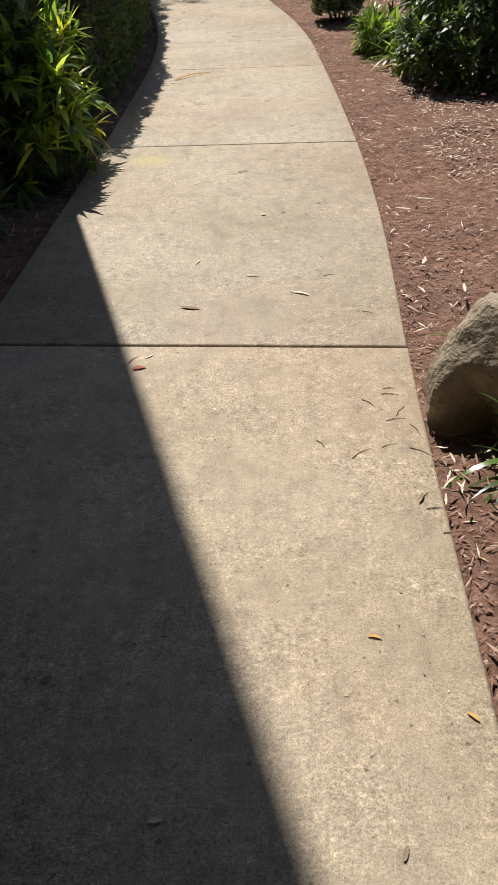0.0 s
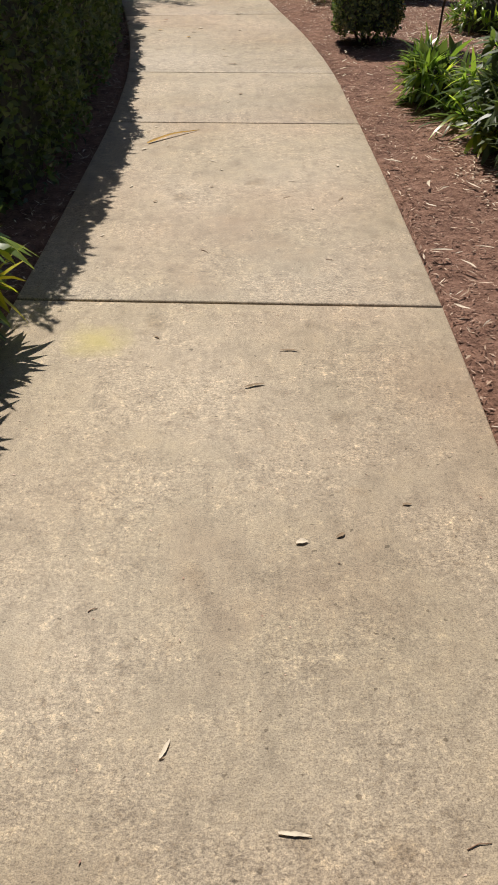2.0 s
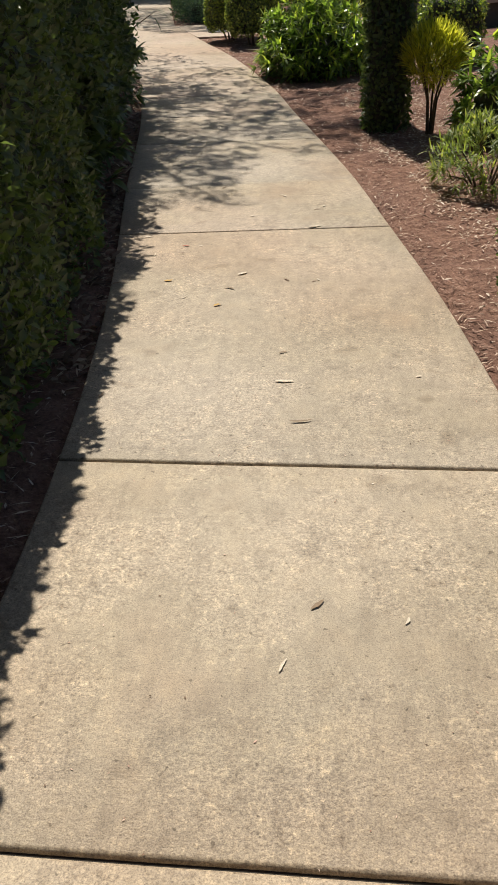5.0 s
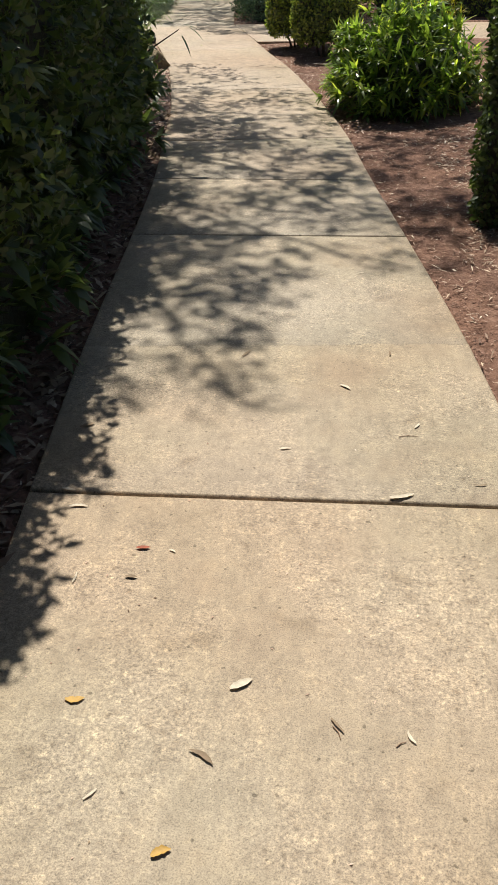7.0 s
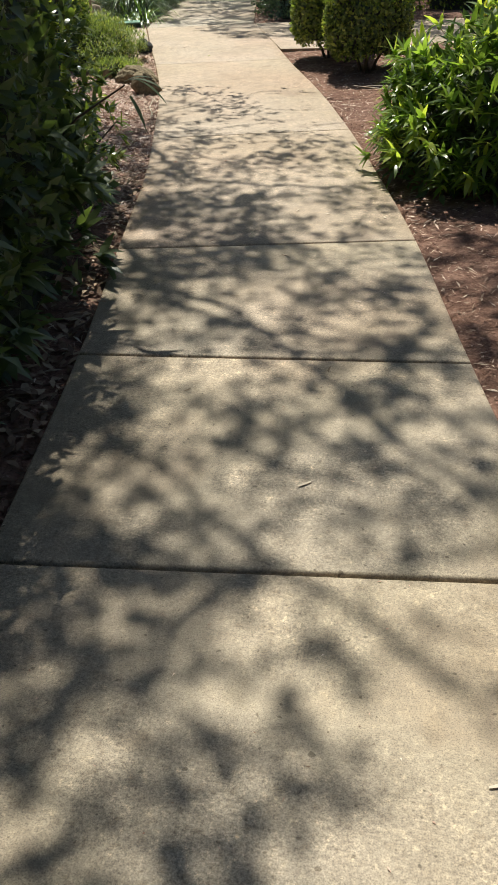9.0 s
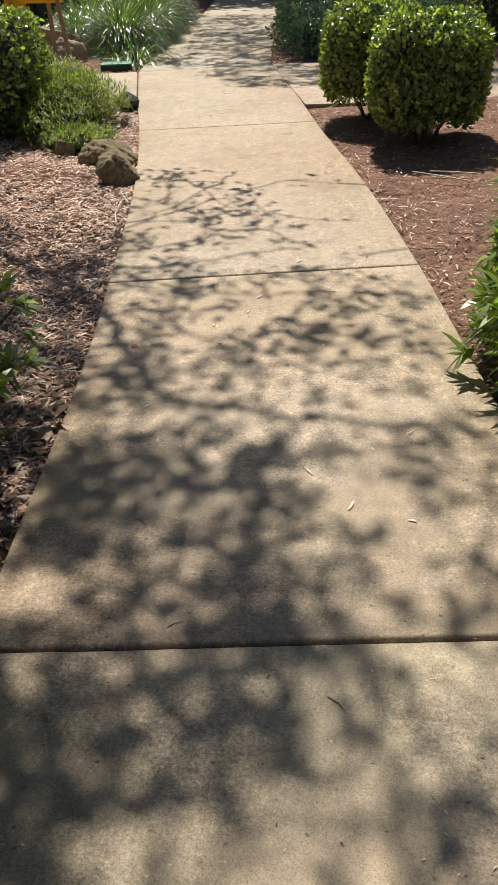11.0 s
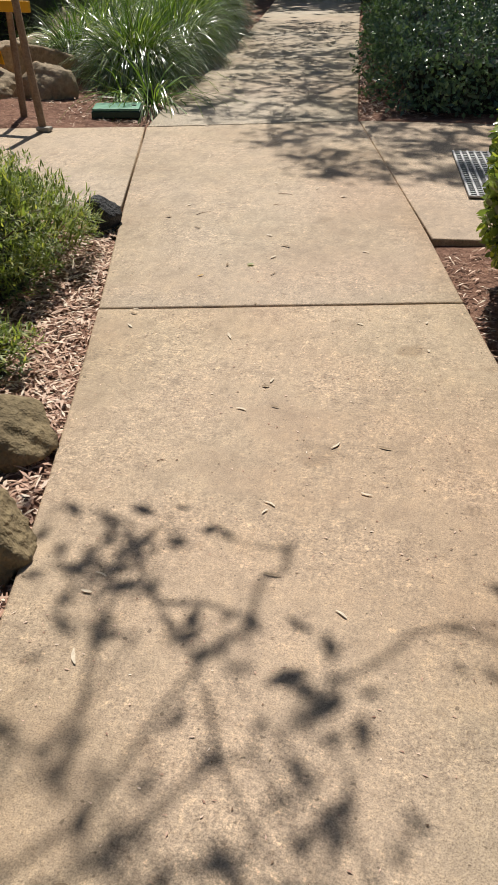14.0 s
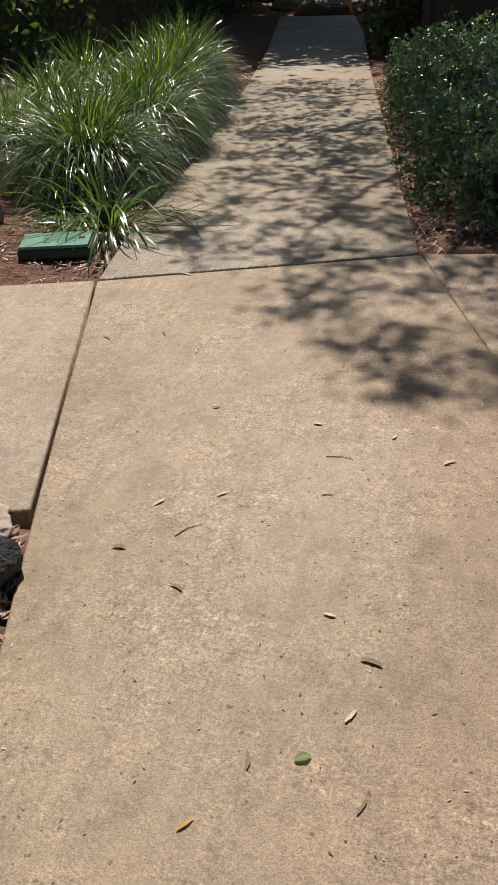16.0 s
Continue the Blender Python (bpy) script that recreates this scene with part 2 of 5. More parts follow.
GOLD_LEAF = island_material("golden_dry_leaf", [(0, (0.55, 0.30, 0.05)), (1, (0.62, 0.40, 0.12))], 0.55)


# ---- mesh helpers ----
def mesh_of(name, verts, faces, material, smooth=False):
    me = bpy.data.meshes.new(name)
    verts = np.asarray(verts, dtype=np.float32).reshape(-1, 3)
    sizes = np.array([len(f) for f in faces], dtype=np.int32) if not isinstance(faces, np.ndarray) else np.full(len(faces), faces.shape[1], np.int32)
    flat = np.concatenate([np.asarray(f, np.int32) for f in faces]) if not isinstance(faces, np.ndarray) else faces.astype(np.int32).ravel()
    me.vertices.add(len(verts))
    me.vertices.foreach_set("co", verts.ravel())
    me.loops.add(len(flat))
    me.loops.foreach_set("vertex_index", flat)
    me.polygons.add(len(sizes))
    me.polygons.foreach_set("loop_start", np.concatenate([[0], np.cumsum(sizes)[:-1]]).astype(np.int32))
    if smooth:
        me.polygons.foreach_set("use_smooth", np.ones(len(sizes), dtype=bool))
    me.materials.append(material)
    me.update(calc_edges=True)
    me.validate()
    return me


def put(name, me, parent=None, label="", at=None):
    ob = new(name, me)
    if at is not None:
        ob.matrix_basis = at
    if parent is not None:
        ob.parent = parent
    if label:
        ob["label"] = label
    return ob


def part(name, bm, material, parent, label="", smooth=False):
    me = bpy.data.meshes.new(name)
    bm.to_mesh(me)
    bm.free()
    me.materials.append(material)
    if smooth:
        for f in me.polygons:
            f.use_smooth = True
    return put(name, me, parent, label)


def thing(name, x, y, z, label, category, group="", kind="", rz=0.0):
    ob = new(name)
    ob.empty_display_size = 0.1
    ob.matrix_basis = pose(x, y, z, 0, 0, rz)
    return tagged(ob, label, category, group, kind)


def unit(v):
    return v / np.maximum(np.linalg.norm(v, axis=-1, keepdims=True), 1e-9)


def leaf_arrays(P, A, L, W, fold=0.25, curl=0.15, up=None, fine=False):
    """Folded, pointed leaves: base, two sides, mid rib and tip; four triangles each, or eight with a rounder outline."""
    k = len(P)
    up = np.array([0, 0, 1.0]) + rng.normal(0, 0.5, (k, 3)) if up is None else up
    S = unit(np.cross(A, up))
    U = unit(np.cross(S, A))
    L, W = np.broadcast_to(L, k)[:, None], np.broadcast_to(W, k)[:, None]
    if fine:
        m1, m2 = P + A * L * 0.28, P + A * L * 0.66 - U * L * curl * 0.35
        V = np.stack([P, m1 + S * W * 0.45 + U * W * fold * 0.8, m1, m1 - S * W * 0.45 + U * W * fold * 0.8, m2 + S * W * 0.40 + U * W * fold * 0.7, m2, m2 - S * W * 0.40 + U * W * fold * 0.7, P + A * L - U * L * curl], 1)
        F = np.array([[0, 2, 1], [0, 3, 2], [1, 2, 5], [1, 5, 4], [2, 3, 6], [2, 6, 5], [4, 5, 7], [5, 6, 7]])
        return V.reshape(-1, 3), (np.arange(k)[:, None, None] * 8 + F[None]).reshape(-1, 3)
    mid = P + A * L * 0.5
    V = np.stack([P, mid + S * W * 0.5 + U * W * fold, mid - S * W * 0.5 + U * W * fold, mid, P + A * L - U * L * curl], 1)
    F = np.array([[0, 3, 1], [0, 2, 3], [1, 3, 4], [3, 2, 4]])
    return V.reshape(-1, 3), (np.arange(k)[:, None, None] * 5 + F[None]).reshape(-1, 3)


def blade_arrays(P, A, L, W, droop, segments=4):
    """Long arching blades that bend under their weight."""
    k = len(P)
    L, W, droop = np.broadcast_to(L, k)[:, None], np.broadcast_to(W, k)[:, None], np.broadcast_to(droop, k)[:, None]
    S = unit(np.cross(A, np.array([0, 0, 1.0]) + rng.normal(0, 0.15, (k, 3))))
    rows, p, a = [], P.copy(), A.copy()
    for i in range(segments + 1):
        w = W * (1 - (i / segments) ** 2.2) * (0.55 + 0.45 * min(1, 2.5 * i / segments)) + 0.0008
        rows += [p + S * w * 0.5, p - S * w * 0.5]
        a = unit(a + np.array([0, 0, -1.0]) * droop / segments)
        p = p + a * L / segments
    V = np.stack(rows, 1)
    F = np.array([[2 * i, 2 * i + 1, 2 * i + 3, 2 * i + 2] for i in range(segments)])
    return V.reshape(-1, 3), (np.arange(k)[:, None, None] * 2 * (segments + 1) + F[None]).reshape(-1, 4)


def join(parts):
    V, F, o = [], [], 0
    for v, f in parts:
        V.append(v)
        F.append(f + o)
        o += len(v)
    return np.concatenate(V), np.concatenate(F)


def lumps(P, scale, seed):
    """Smooth pseudo-random field over points, about -1 to 1."""
    r = np.random.default_rng(seed)
    out = np.zeros(len(P))
    for i in range(5):
        k = r.normal(0, 1, 3)
        out += np.sin(P @ (k * scale * (1 + 0.5 * i)) + r.uniform(0, 6.28)) / (1 + 0.4 * i)
    return out / 2.2


def tube(points, radii, sides=7):
    pts = [Vector(p) for p in points]
    V, F = [], []
    for i, p in enumerate(pts):
        d = (pts[min(i + 1, len(pts) - 1)] - pts[max(i - 1, 0)]).normalized()
        s = d.cross(Vector((0.31, 0.95, 0.05))).normalized()
        u = s.cross(d)
        for j in range(sides):
            a = 2 * math.pi * j / sides
            V.append(p + (s * math.cos(a) + u * math.sin(a)) * radii[i])
    for i in range(len(pts) - 1):
        for j in range(sides):
            F.append((i * sides + j, i * sides + (j + 1) % sides, (i + 1) * sides + (j + 1) % sides, (i + 1) * sides + j))
    F2 = np.array(F)
    return np.array([tuple(v) for v in V]), F2


def box_bm(sx, sy, sz, at=(0, 0, 0), bevel=0.0, rot=None):
    bm = bmesh.new()
    bmesh.ops.create_cube(bm, size=1)
    bmesh.ops.scale(bm, vec=(sx, sy, sz), verts=bm.verts)
    if bevel:
        bmesh.ops.bevel(bm, geom=bm.edges[:], offset=bevel, segments=2, affect="EDGES", profile=0.6)
    m = Matrix.Translation(at)
    bmesh.ops.transform(bm, matrix=m @ rot if rot else m, verts=bm.verts)
    return bm


# ---- the path ----
RIGHT = [(-9, 0.1), (1.2, 0.44), (2.9, 0.48), (3.9, 0.54), (4.9, 0.568), (5.9, 0.565), (7.2, 0.54), (8.5, 0.50), (10.0, 0.45), (11.5, 0.305), (12.7, 0.12),
         (13.8, -0.03), (15.25, -0.305), (16.5, -0.55), (18.0, -0.81), (20.2, -1.32), (21.8, -1.75), (23.6, -2.33), (24.4, -2.54), (26.85, -3.31), (28.5, -3.83)]
LEFT = [(-9, -1.5), (1.2, -1.22), (3.4, -1.16), (4.7, -1.12), (5.9, -1.095), (8.5, -1.07), (10.0, -1.13), (11.5, -1.30), (12.6, -1.48), (13.7, -1.665),
        (15.0, -1.84), (16.4, -2.05), (17.8, -2.33), (19.0, -2.55), (20.0, -2.80), (21.6, -3.20), (23.15, -3.68), (24.5, -4.14), (26.25, -4.70), (28.0, -5.26)]


def edge_x(points, y):
    ys, xs = [p[0] for p in points], [p[1] for p in points]
    return float(np.interp(y, ys, xs))


def smooth_edge(points, y):
    return sum(edge_x(points, y + d) for d in (-0.5, -0.25, 0, 0.25, 0.5)) / 5


def left_x(y):
    return smooth_edge(LEFT, y) if y < 26 else edge_x(LEFT, y)


def right_x(y):
    return smooth_edge(RIGHT, y) if y < 26.2 else edge_x(RIGHT, y)


JOINTS = [(-8.6, -8.6), (-5.8, -5.8), (-2.9, -2.9), (0.1, 0.05), (3.07, 2.95), (5.90, 5.845), (8.50, 8.465), (9.94, 9.91), (12.51, 12.64), (13.58, 13.83), (15.11, 15.27), (16.36, 16.5),
          (17.55, 17.87), (19.91, 20.335), (23.22, 23.66), (26.25, 26.83)]


def slab_mesh(outline, material=CONCRETE):
    """A slab of concrete from its outline seen from above, its upper edge rounded over."""
    k = len(outline)
    p = np.array(outline)
    prev, nxt = np.roll(p, 1, 0), np.roll(p, -1, 0)
    d1, d2 = unit(p - prev), unit(nxt - p)
    n1, n2 = np.stack([-d1[:, 1], d1[:, 0]], 1), np.stack([-d2[:, 1], d2[:, 0]], 1)
    inward = unit(n1 + n2)
    V, F = [], []
    for inset, z in ((0.0, -0.12), (0.0, -0.009), (0.003, -0.003), (0.010, 0.0)):
        q = p + inward * inset
        V += [(a, b, z) for a, b in q]
    for r in range(3):
        for i in range(k):
            j = (i + 1) % k
            F.append((r * k + i, r * k + j, (r + 1) * k + j, (r + 1) * k + i))
    F.append(tuple(range(3 * k, 4 * k)))
    return mesh_of("slab", V, F, material)


CRACK = (13.58, 13.83)      # here the slabs only cracked apart; every other joint is sawn


def joint_line(j, gap):
    """Points from the left edge to the right along one side of a joint."""
    r0 = random.Random(int(j[0] * 100))
    wild, n = (0.010, 40) if j == CRACK else (0.0012, 9)
    out = []
    for i in range(1, n):
        s = i / n
        y = j[0] + (j[1] - j[0]) * s
        out.append((left_x(j[0]) + (right_x(j[1]) - left_x(j[0])) * s, y + r0.gauss(0, wild * 0.5) + gap))
    return out


def path_outline(j0, j1):
    n = 10
    g0, g1 = (-0.0062 if j == CRACK else 0.0065 for j in (j0, j1))
    lo = [(left_x(y), y) for y in np.linspace(j0[0] + g0, j1[0] - g1, n)]
    ro = [(right_x(y), y) for y in np.linspace(j0[1] + g0, j1[1] - g1, n)]
    return ro + joint_line(j1, -g1)[::-1] + lo[::-1] + joint_line(j0, g0)


path = tagged(new("path", mesh_of("path", [(-6, -9, -0.10), (2, -9, -0.10), (-2.5, 26.85, -0.10), (-5.5, 26.3, -0.10)], [(0, 1, 2, 3)], GROUT)),
              "tan concrete garden path with sawn joints", "path", kind="structure")
for a, b in zip(JOINTS[:-1], JOINTS[1:]):
    put("slab", slab_mesh(path_outline(a, b), CONCRETE_PINK if a[0] > 17 else CONCRETE), path)

# dirt in the joints, just under the slabs' top
for a in JOINTS[1:]:
    if a == CRACK:
        continue
    xl, xr = left_x(a[0]), right_x(a[1])
    me = mesh_of("joint_fill", [(xl + 0.01, a[0] - 0.02, -0.016), (xr - 0.01, a[1] - 0.02, -0.016), (xr - 0.01, a[1] + 0.02, -0.016), (xl + 0.01, a[0] + 0.02, -0.016)], [(0, 1, 2, 3)], GROUT)
    put("joint_fill", me, path)

# crossing: side paths to both sides, and the path on past it
SIDE = Vector((-0.951, -0.309))
crossing = tagged(new("side_path", mesh_of("side_path", [(-12, 20.5, -0.10), (-4.2, 24.3, -0.10), (-4.75, 26.3, -0.10), (-12, 24.4, -0.10)], [(0, 1, 2, 3)], GROUT)),
                  "tan concrete side path branching off the garden path", "path", kind="structure")


def along(p, d, k):
    return (p[0] + d[0] * k, p[1] + d[1] * k)


k2, j13l, k1, j13r = (-4.135, 24.49), (-4.705, 26.25), (-2.548, 24.40), (-3.305, 26.83)
for s0, s1 in ((0.008, 2.4), (2.412, 5.0), (5.012, 8.0)):
    put("slab", slab_mesh([along(k2, SIDE, s0), along(j13l, SIDE, s0), along(j13l, SIDE, s1), along(k2, SIDE, s1)], CONCRETE_PINK), crossing)
RSIDE = (0.985, 0.17)
for s0, s1, f0 in ((0.008, 2.0, 0.008), (2.012, 4.4, 2.512)):
    put("slab", slab_mesh([along(k1, RSIDE, s0), along(k1, RSIDE, s1), along(j13r, RSIDE, s1 + 0.5), along(j13r, RSIDE, f0)], CONCRETE_PINK), crossing)

LEFT2 = [(26.26, -4.70), (26.6, -4.78), (27.6, -4.90), (28.8, -5.02), (30.4, -5.27), (32.4, -5.58), (35.5, -6.12), (41, -7.2)]
RIGHT2 = [(26.84, -3.312), (27.4, -3.41), (33.1, -4.38), (37.3, -5.05), (41, -5.75)]
far_path = tagged(new("path_beyond", mesh_of("path_beyond", [(-8, 26.2, -0.10), (-3, 26.8, -0.10), (-5, 42, -0.10), (-9, 42, -0.10)], [(0, 1, 2, 3)], GROUT)),
                  "shaded concrete path running on past the crossing", "path", kind="structure")
FJ = [(26.262, 26.842), (29.3, 29.7), (31.0, 31.3), (33.2, 33.5), (36.0, 36.2), (38.4, 38.5), (41, 41)]
for a, b in zip(FJ[:-1], FJ[1:]):
    lo = [(edge_x(LEFT2, y) + 0.0, y) for y in np.linspace(a[0] + 0.006, b[0] - 0.006, 6)]
    ro = [(edge_x(RIGHT2, y), y) for y in np.linspace(a[1] + 0.006, b[1] - 0.006, 6)]
    put("slab", slab_mesh(ro + lo[::-1]), far_path)


# ---- ground: one sheet, finer near the path, lowered under the slabs ----
def ground_mesh():
    xs = np.concatenate([[-900, -300, -120, -60, -30, -18, -12], np.arange(-9.0, 5.01, 0.12), [7, 10, 15, 25, 50, 110, 300, 900]])
    ys = np.concatenate([[-900, -300, -100, -40, -15], np.arange(-4.0, 42.01, 0.12), [46, 55, 80, 150, 400, 900]])
    X, Y = np.meshgrid(xs, ys)
    P = np.stack([X.ravel(), Y.ravel(), 0 * X.ravel()], 1)
    lx = np.array([left_x(y) if y < 26.5 else edge_x(LEFT2, y) for y in ys])[:, None] + 0 * X
    rx = np.array([right_x(y) if y < 26.5 else edge_x(RIGHT2, y) for y in ys])[:, None] + 0 * X
    d = np.maximum(lx - X, X - rx)
    z = -0.035 + 0.022 * lumps(P, 1.6, 3).reshape(X.shape) + 0.010 * lumps(P, 7.0, 4).reshape(X.shape)
    z = z + 0.05 * np.clip((d - 0.15) / 0.8, 0, 1)
    z = np.where(d < 0.10, np.minimum(z, -0.03), z)
    z = np.where(d < -0.06, -0.13, z)
    side_l = (X < -3.9) & (Y > 24.58 + 0.325 * (X + 4.135)) & (Y < 26.2 + 0.325 * (X + 4.705))
    side_r = (X > -3.4) & (X < 2.3) & (Y > 24.52 + 0.17 * (X + 2.5)) & (Y < 26.8 + 0.17 * (X + 3.3))
    z = np.where(side_l | side_r, -0.13, z)
    P[:, 2] = z.ravel()
    nx, ny = len(xs), len(ys)
    i, j = np.meshgrid(np.arange(nx - 1), np.arange(ny - 1))
    a = (j * nx + i).ravel()
    return mesh_of("ground", P, np.stack([a, a + 1, a + nx + 1, a + nx], 1), MULCH, True)


ground = tagged(new("ground", ground_mesh()), "red-brown bark mulch garden bed", "ground", kind="structure")


# ---- plants ----
def shell_points(k, a, b, c, power, seed, deep=0.24, rough=0.09):
    """Points in the outer layer of a rounded block with half sizes a, b, c, and their outward normals."""
    r = np.random.default_rng(seed)
    d = unit(r.normal(0, 1, (k * 2, 3)))
    q = d * np.array([a, b, c]) * (1.0 if power < 3 else 1.4)
    e = unit(q)
    rad = (np.abs(e[:, 0] / a) ** power + np.abs(e[:, 1] / b) ** power + np.abs(e[:, 2] / c) ** power) ** (-1 / power)
    p = e * rad[:, None]
    nrm = np.sign(p) * (np.abs(p) / np.array([a, b, c])) ** (power - 1) / np.array([a, b, c])
    nrm = unit(nrm)
    keep = p[:, 2] > -0.93 * c
    p, nrm = p[keep][:k], nrm[keep][:k]
    s = 1 + rough * lumps(p, 7.0 / max(a, b, c), seed) - deep * r.random(len(p)) ** 2
    return p * s[:, None], nrm


def core_mesh(a, b, c, power, seed, shrink=0.86):
    bm = bmesh.new()
    bmesh.ops.create_icosphere(bm, subdivisions=4, radius=1)
    co = unit(np.array([v.co[:] for v in bm.verts]))
    rad = (np.abs(co[:, 0] / a) ** power + np.abs(co[:, 1] / b) ** power + np.abs(co[:, 2] / c) ** power) ** (-1 / power)
    p = co * rad[:, None] * (shrink + 0.05 * lumps(co, 9, seed))[:, None]
    for v, q in zip(bm.verts, p):
        v.co = q
    return bm


def clipped_shrub(name, x, y, a, b, h, z0, power, material, label, category, leaf=0.042, count=9000, seed=1, group="", rz=0.0, stems=4):
    """A clipped, leafy block on short stems."""
    th = thing(name, x, y, 0, label, category, group, rz=rz)
    c = (h - z0) / 2
    mid = np.array([0, 0, z0 + c])
    p, nrm = shell_points(count, a, b, c, power, seed)
    ax = unit(nrm * 0.45 + rng.normal(0, 0.6, p.shape))
    L = leaf * rng.uniform(0.6, 1.25, len(p))
    v, f = leaf_arrays(p + mid, ax, L, L * rng.uniform(0.5, 0.7, len(p)), 0.18, 0.12, nrm + rng.normal(0, 0.35, p.shape), leaf > 0.03)
    put("foliage", mesh_of("foliage", v, f, material), th)
    # solid dark core, painted shade for the gaps between leaves
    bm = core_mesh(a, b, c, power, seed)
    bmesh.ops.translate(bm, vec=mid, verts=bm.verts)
    part("shade_core", bm, CORE, th)
    r = np.random.default_rng(seed)
    for i in range(stems):
        t = 6.28 * i / stems + r.uniform(-0.4, 0.4)
        top = (0.5 * a * math.cos(t), 0.5 * b * math.sin(t), z0 + 0.25 * c)
        v, f = tube([(0.12 * a * math.cos(t), 0.12 * b * math.sin(t), -0.05), (0.25 * a * math.cos(t), 0.25 * b * math.sin(t), z0 * 0.7), top], [0.018, 0.014, 0.008])
        put("stem", mesh_of("stem", v, f, STEM, True), th)
    return th


def hedge_run(name, face_x, y0, y1, depth, height, side, material, label, leaf=0.045, density=2600, seed=1, ragged=0.07, low=0.03):
    """A long hedge whose face follows face_x(y); it lies on that side of the face (-1: towards -x)."""
    r = np.random.default_rng(seed)
    th = thing(name, face_x((y0 + y1) / 2), (y0 + y1) / 2, 0, label, "hedge")
    o = np.array([th.matrix_basis.translation[0], th.matrix_basis.translation[1], 0])
    k = int(density * (y1 - y0) * (height * 2 + depth) / 1.0)
    s = r.uniform(y0, y1, k)
    # spread evenly over the two faces and the top
    face = r.random(k)
    f1, f2 = height / (2 * height + depth), (height + depth) / (2 * height + depth)
    u = np.where(face < f1, 1.0, np.where(face < f2, r.uniform(-1, 1, k), -1.0))
    w = np.where((face < f1) | (face >= f2), r.uniform(0, 1, k) ** 0.9, 1.0)
    e = (np.abs(u) ** 8 + np.abs(w) ** 8) ** (-1 / 8)
    u, w = u * e, w * e
    fx = np.interp(s, np.linspace(y0, y1, 60), [face_x(q) for q in np.linspace(y0, y1, 60)])
    endfade = np.minimum(np.clip((s - y0) / 0.22, 0, 1), np.clip((y1 - s) / 0.22, 0, 1)) ** 0.4
    X = fx + side * depth / 2 * (1 - u * endfade)
    Z = low + w * (height - low) * (0.82 + 0.18 * endfade)
    P = np.stack([X, s, Z], 1)
    N = unit(np.stack([-side * u ** 5 , np.where(s < y0 + 0.15, -1.0, 0.0) + np.where(s > y1 - 0.15, 1.0, 0.0), w ** 5 + 0.05], 1))
    P = P + N * (ragged * lumps(P, 3.5, seed) + ragged * 0.5 * lumps(P, 11, seed + 1) - 0.16 * r.random(k) ** 2)[:, None]
    # end faces
    m = int(density * depth * height * 1.2)
    for ye, sg in ((y0, -1), (y1, 1)):
        q = np.stack([face_x(ye) + side * r.uniform(0.03, depth - 0.03, m), np.full(m, ye), r.uniform(low, height * 0.95, m)], 1)
        n2 = np.tile([0, sg, 0.15], (m, 1)).astype(float)
        q = q + n2 * (ragged * lumps(q, 3.5, seed) - 0.14 * r.random(m) ** 2)[:, None]
        P, N = np.concatenate([P, q]), np.concatenate([N, n2])
    ax = unit(N * 0.45 + r.normal(0, 0.6, P.shape))
    L = leaf * r.uniform(0.6, 1.3, len(P))
    v, f = leaf_arrays(P - o, ax, L, L * r.uniform(0.42, 0.62, len(P)), up=N + r.normal(0, 0.4, P.shape))
    put("foliage", mesh_of("foliage", v, f, material), th)
    # dark inner block whose colour gives the hedge's gaps their shade
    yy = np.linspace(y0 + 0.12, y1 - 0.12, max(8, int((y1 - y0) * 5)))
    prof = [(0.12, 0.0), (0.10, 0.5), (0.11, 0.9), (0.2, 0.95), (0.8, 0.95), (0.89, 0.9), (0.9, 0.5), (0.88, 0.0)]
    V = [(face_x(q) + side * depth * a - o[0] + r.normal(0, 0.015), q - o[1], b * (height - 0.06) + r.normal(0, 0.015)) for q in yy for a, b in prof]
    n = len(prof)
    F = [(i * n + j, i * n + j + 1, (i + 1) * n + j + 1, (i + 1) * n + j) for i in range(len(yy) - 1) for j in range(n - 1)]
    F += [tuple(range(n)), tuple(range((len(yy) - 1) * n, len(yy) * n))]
    put("shade_core", mesh_of("shade_core", V, F, CORE), th)
    return th


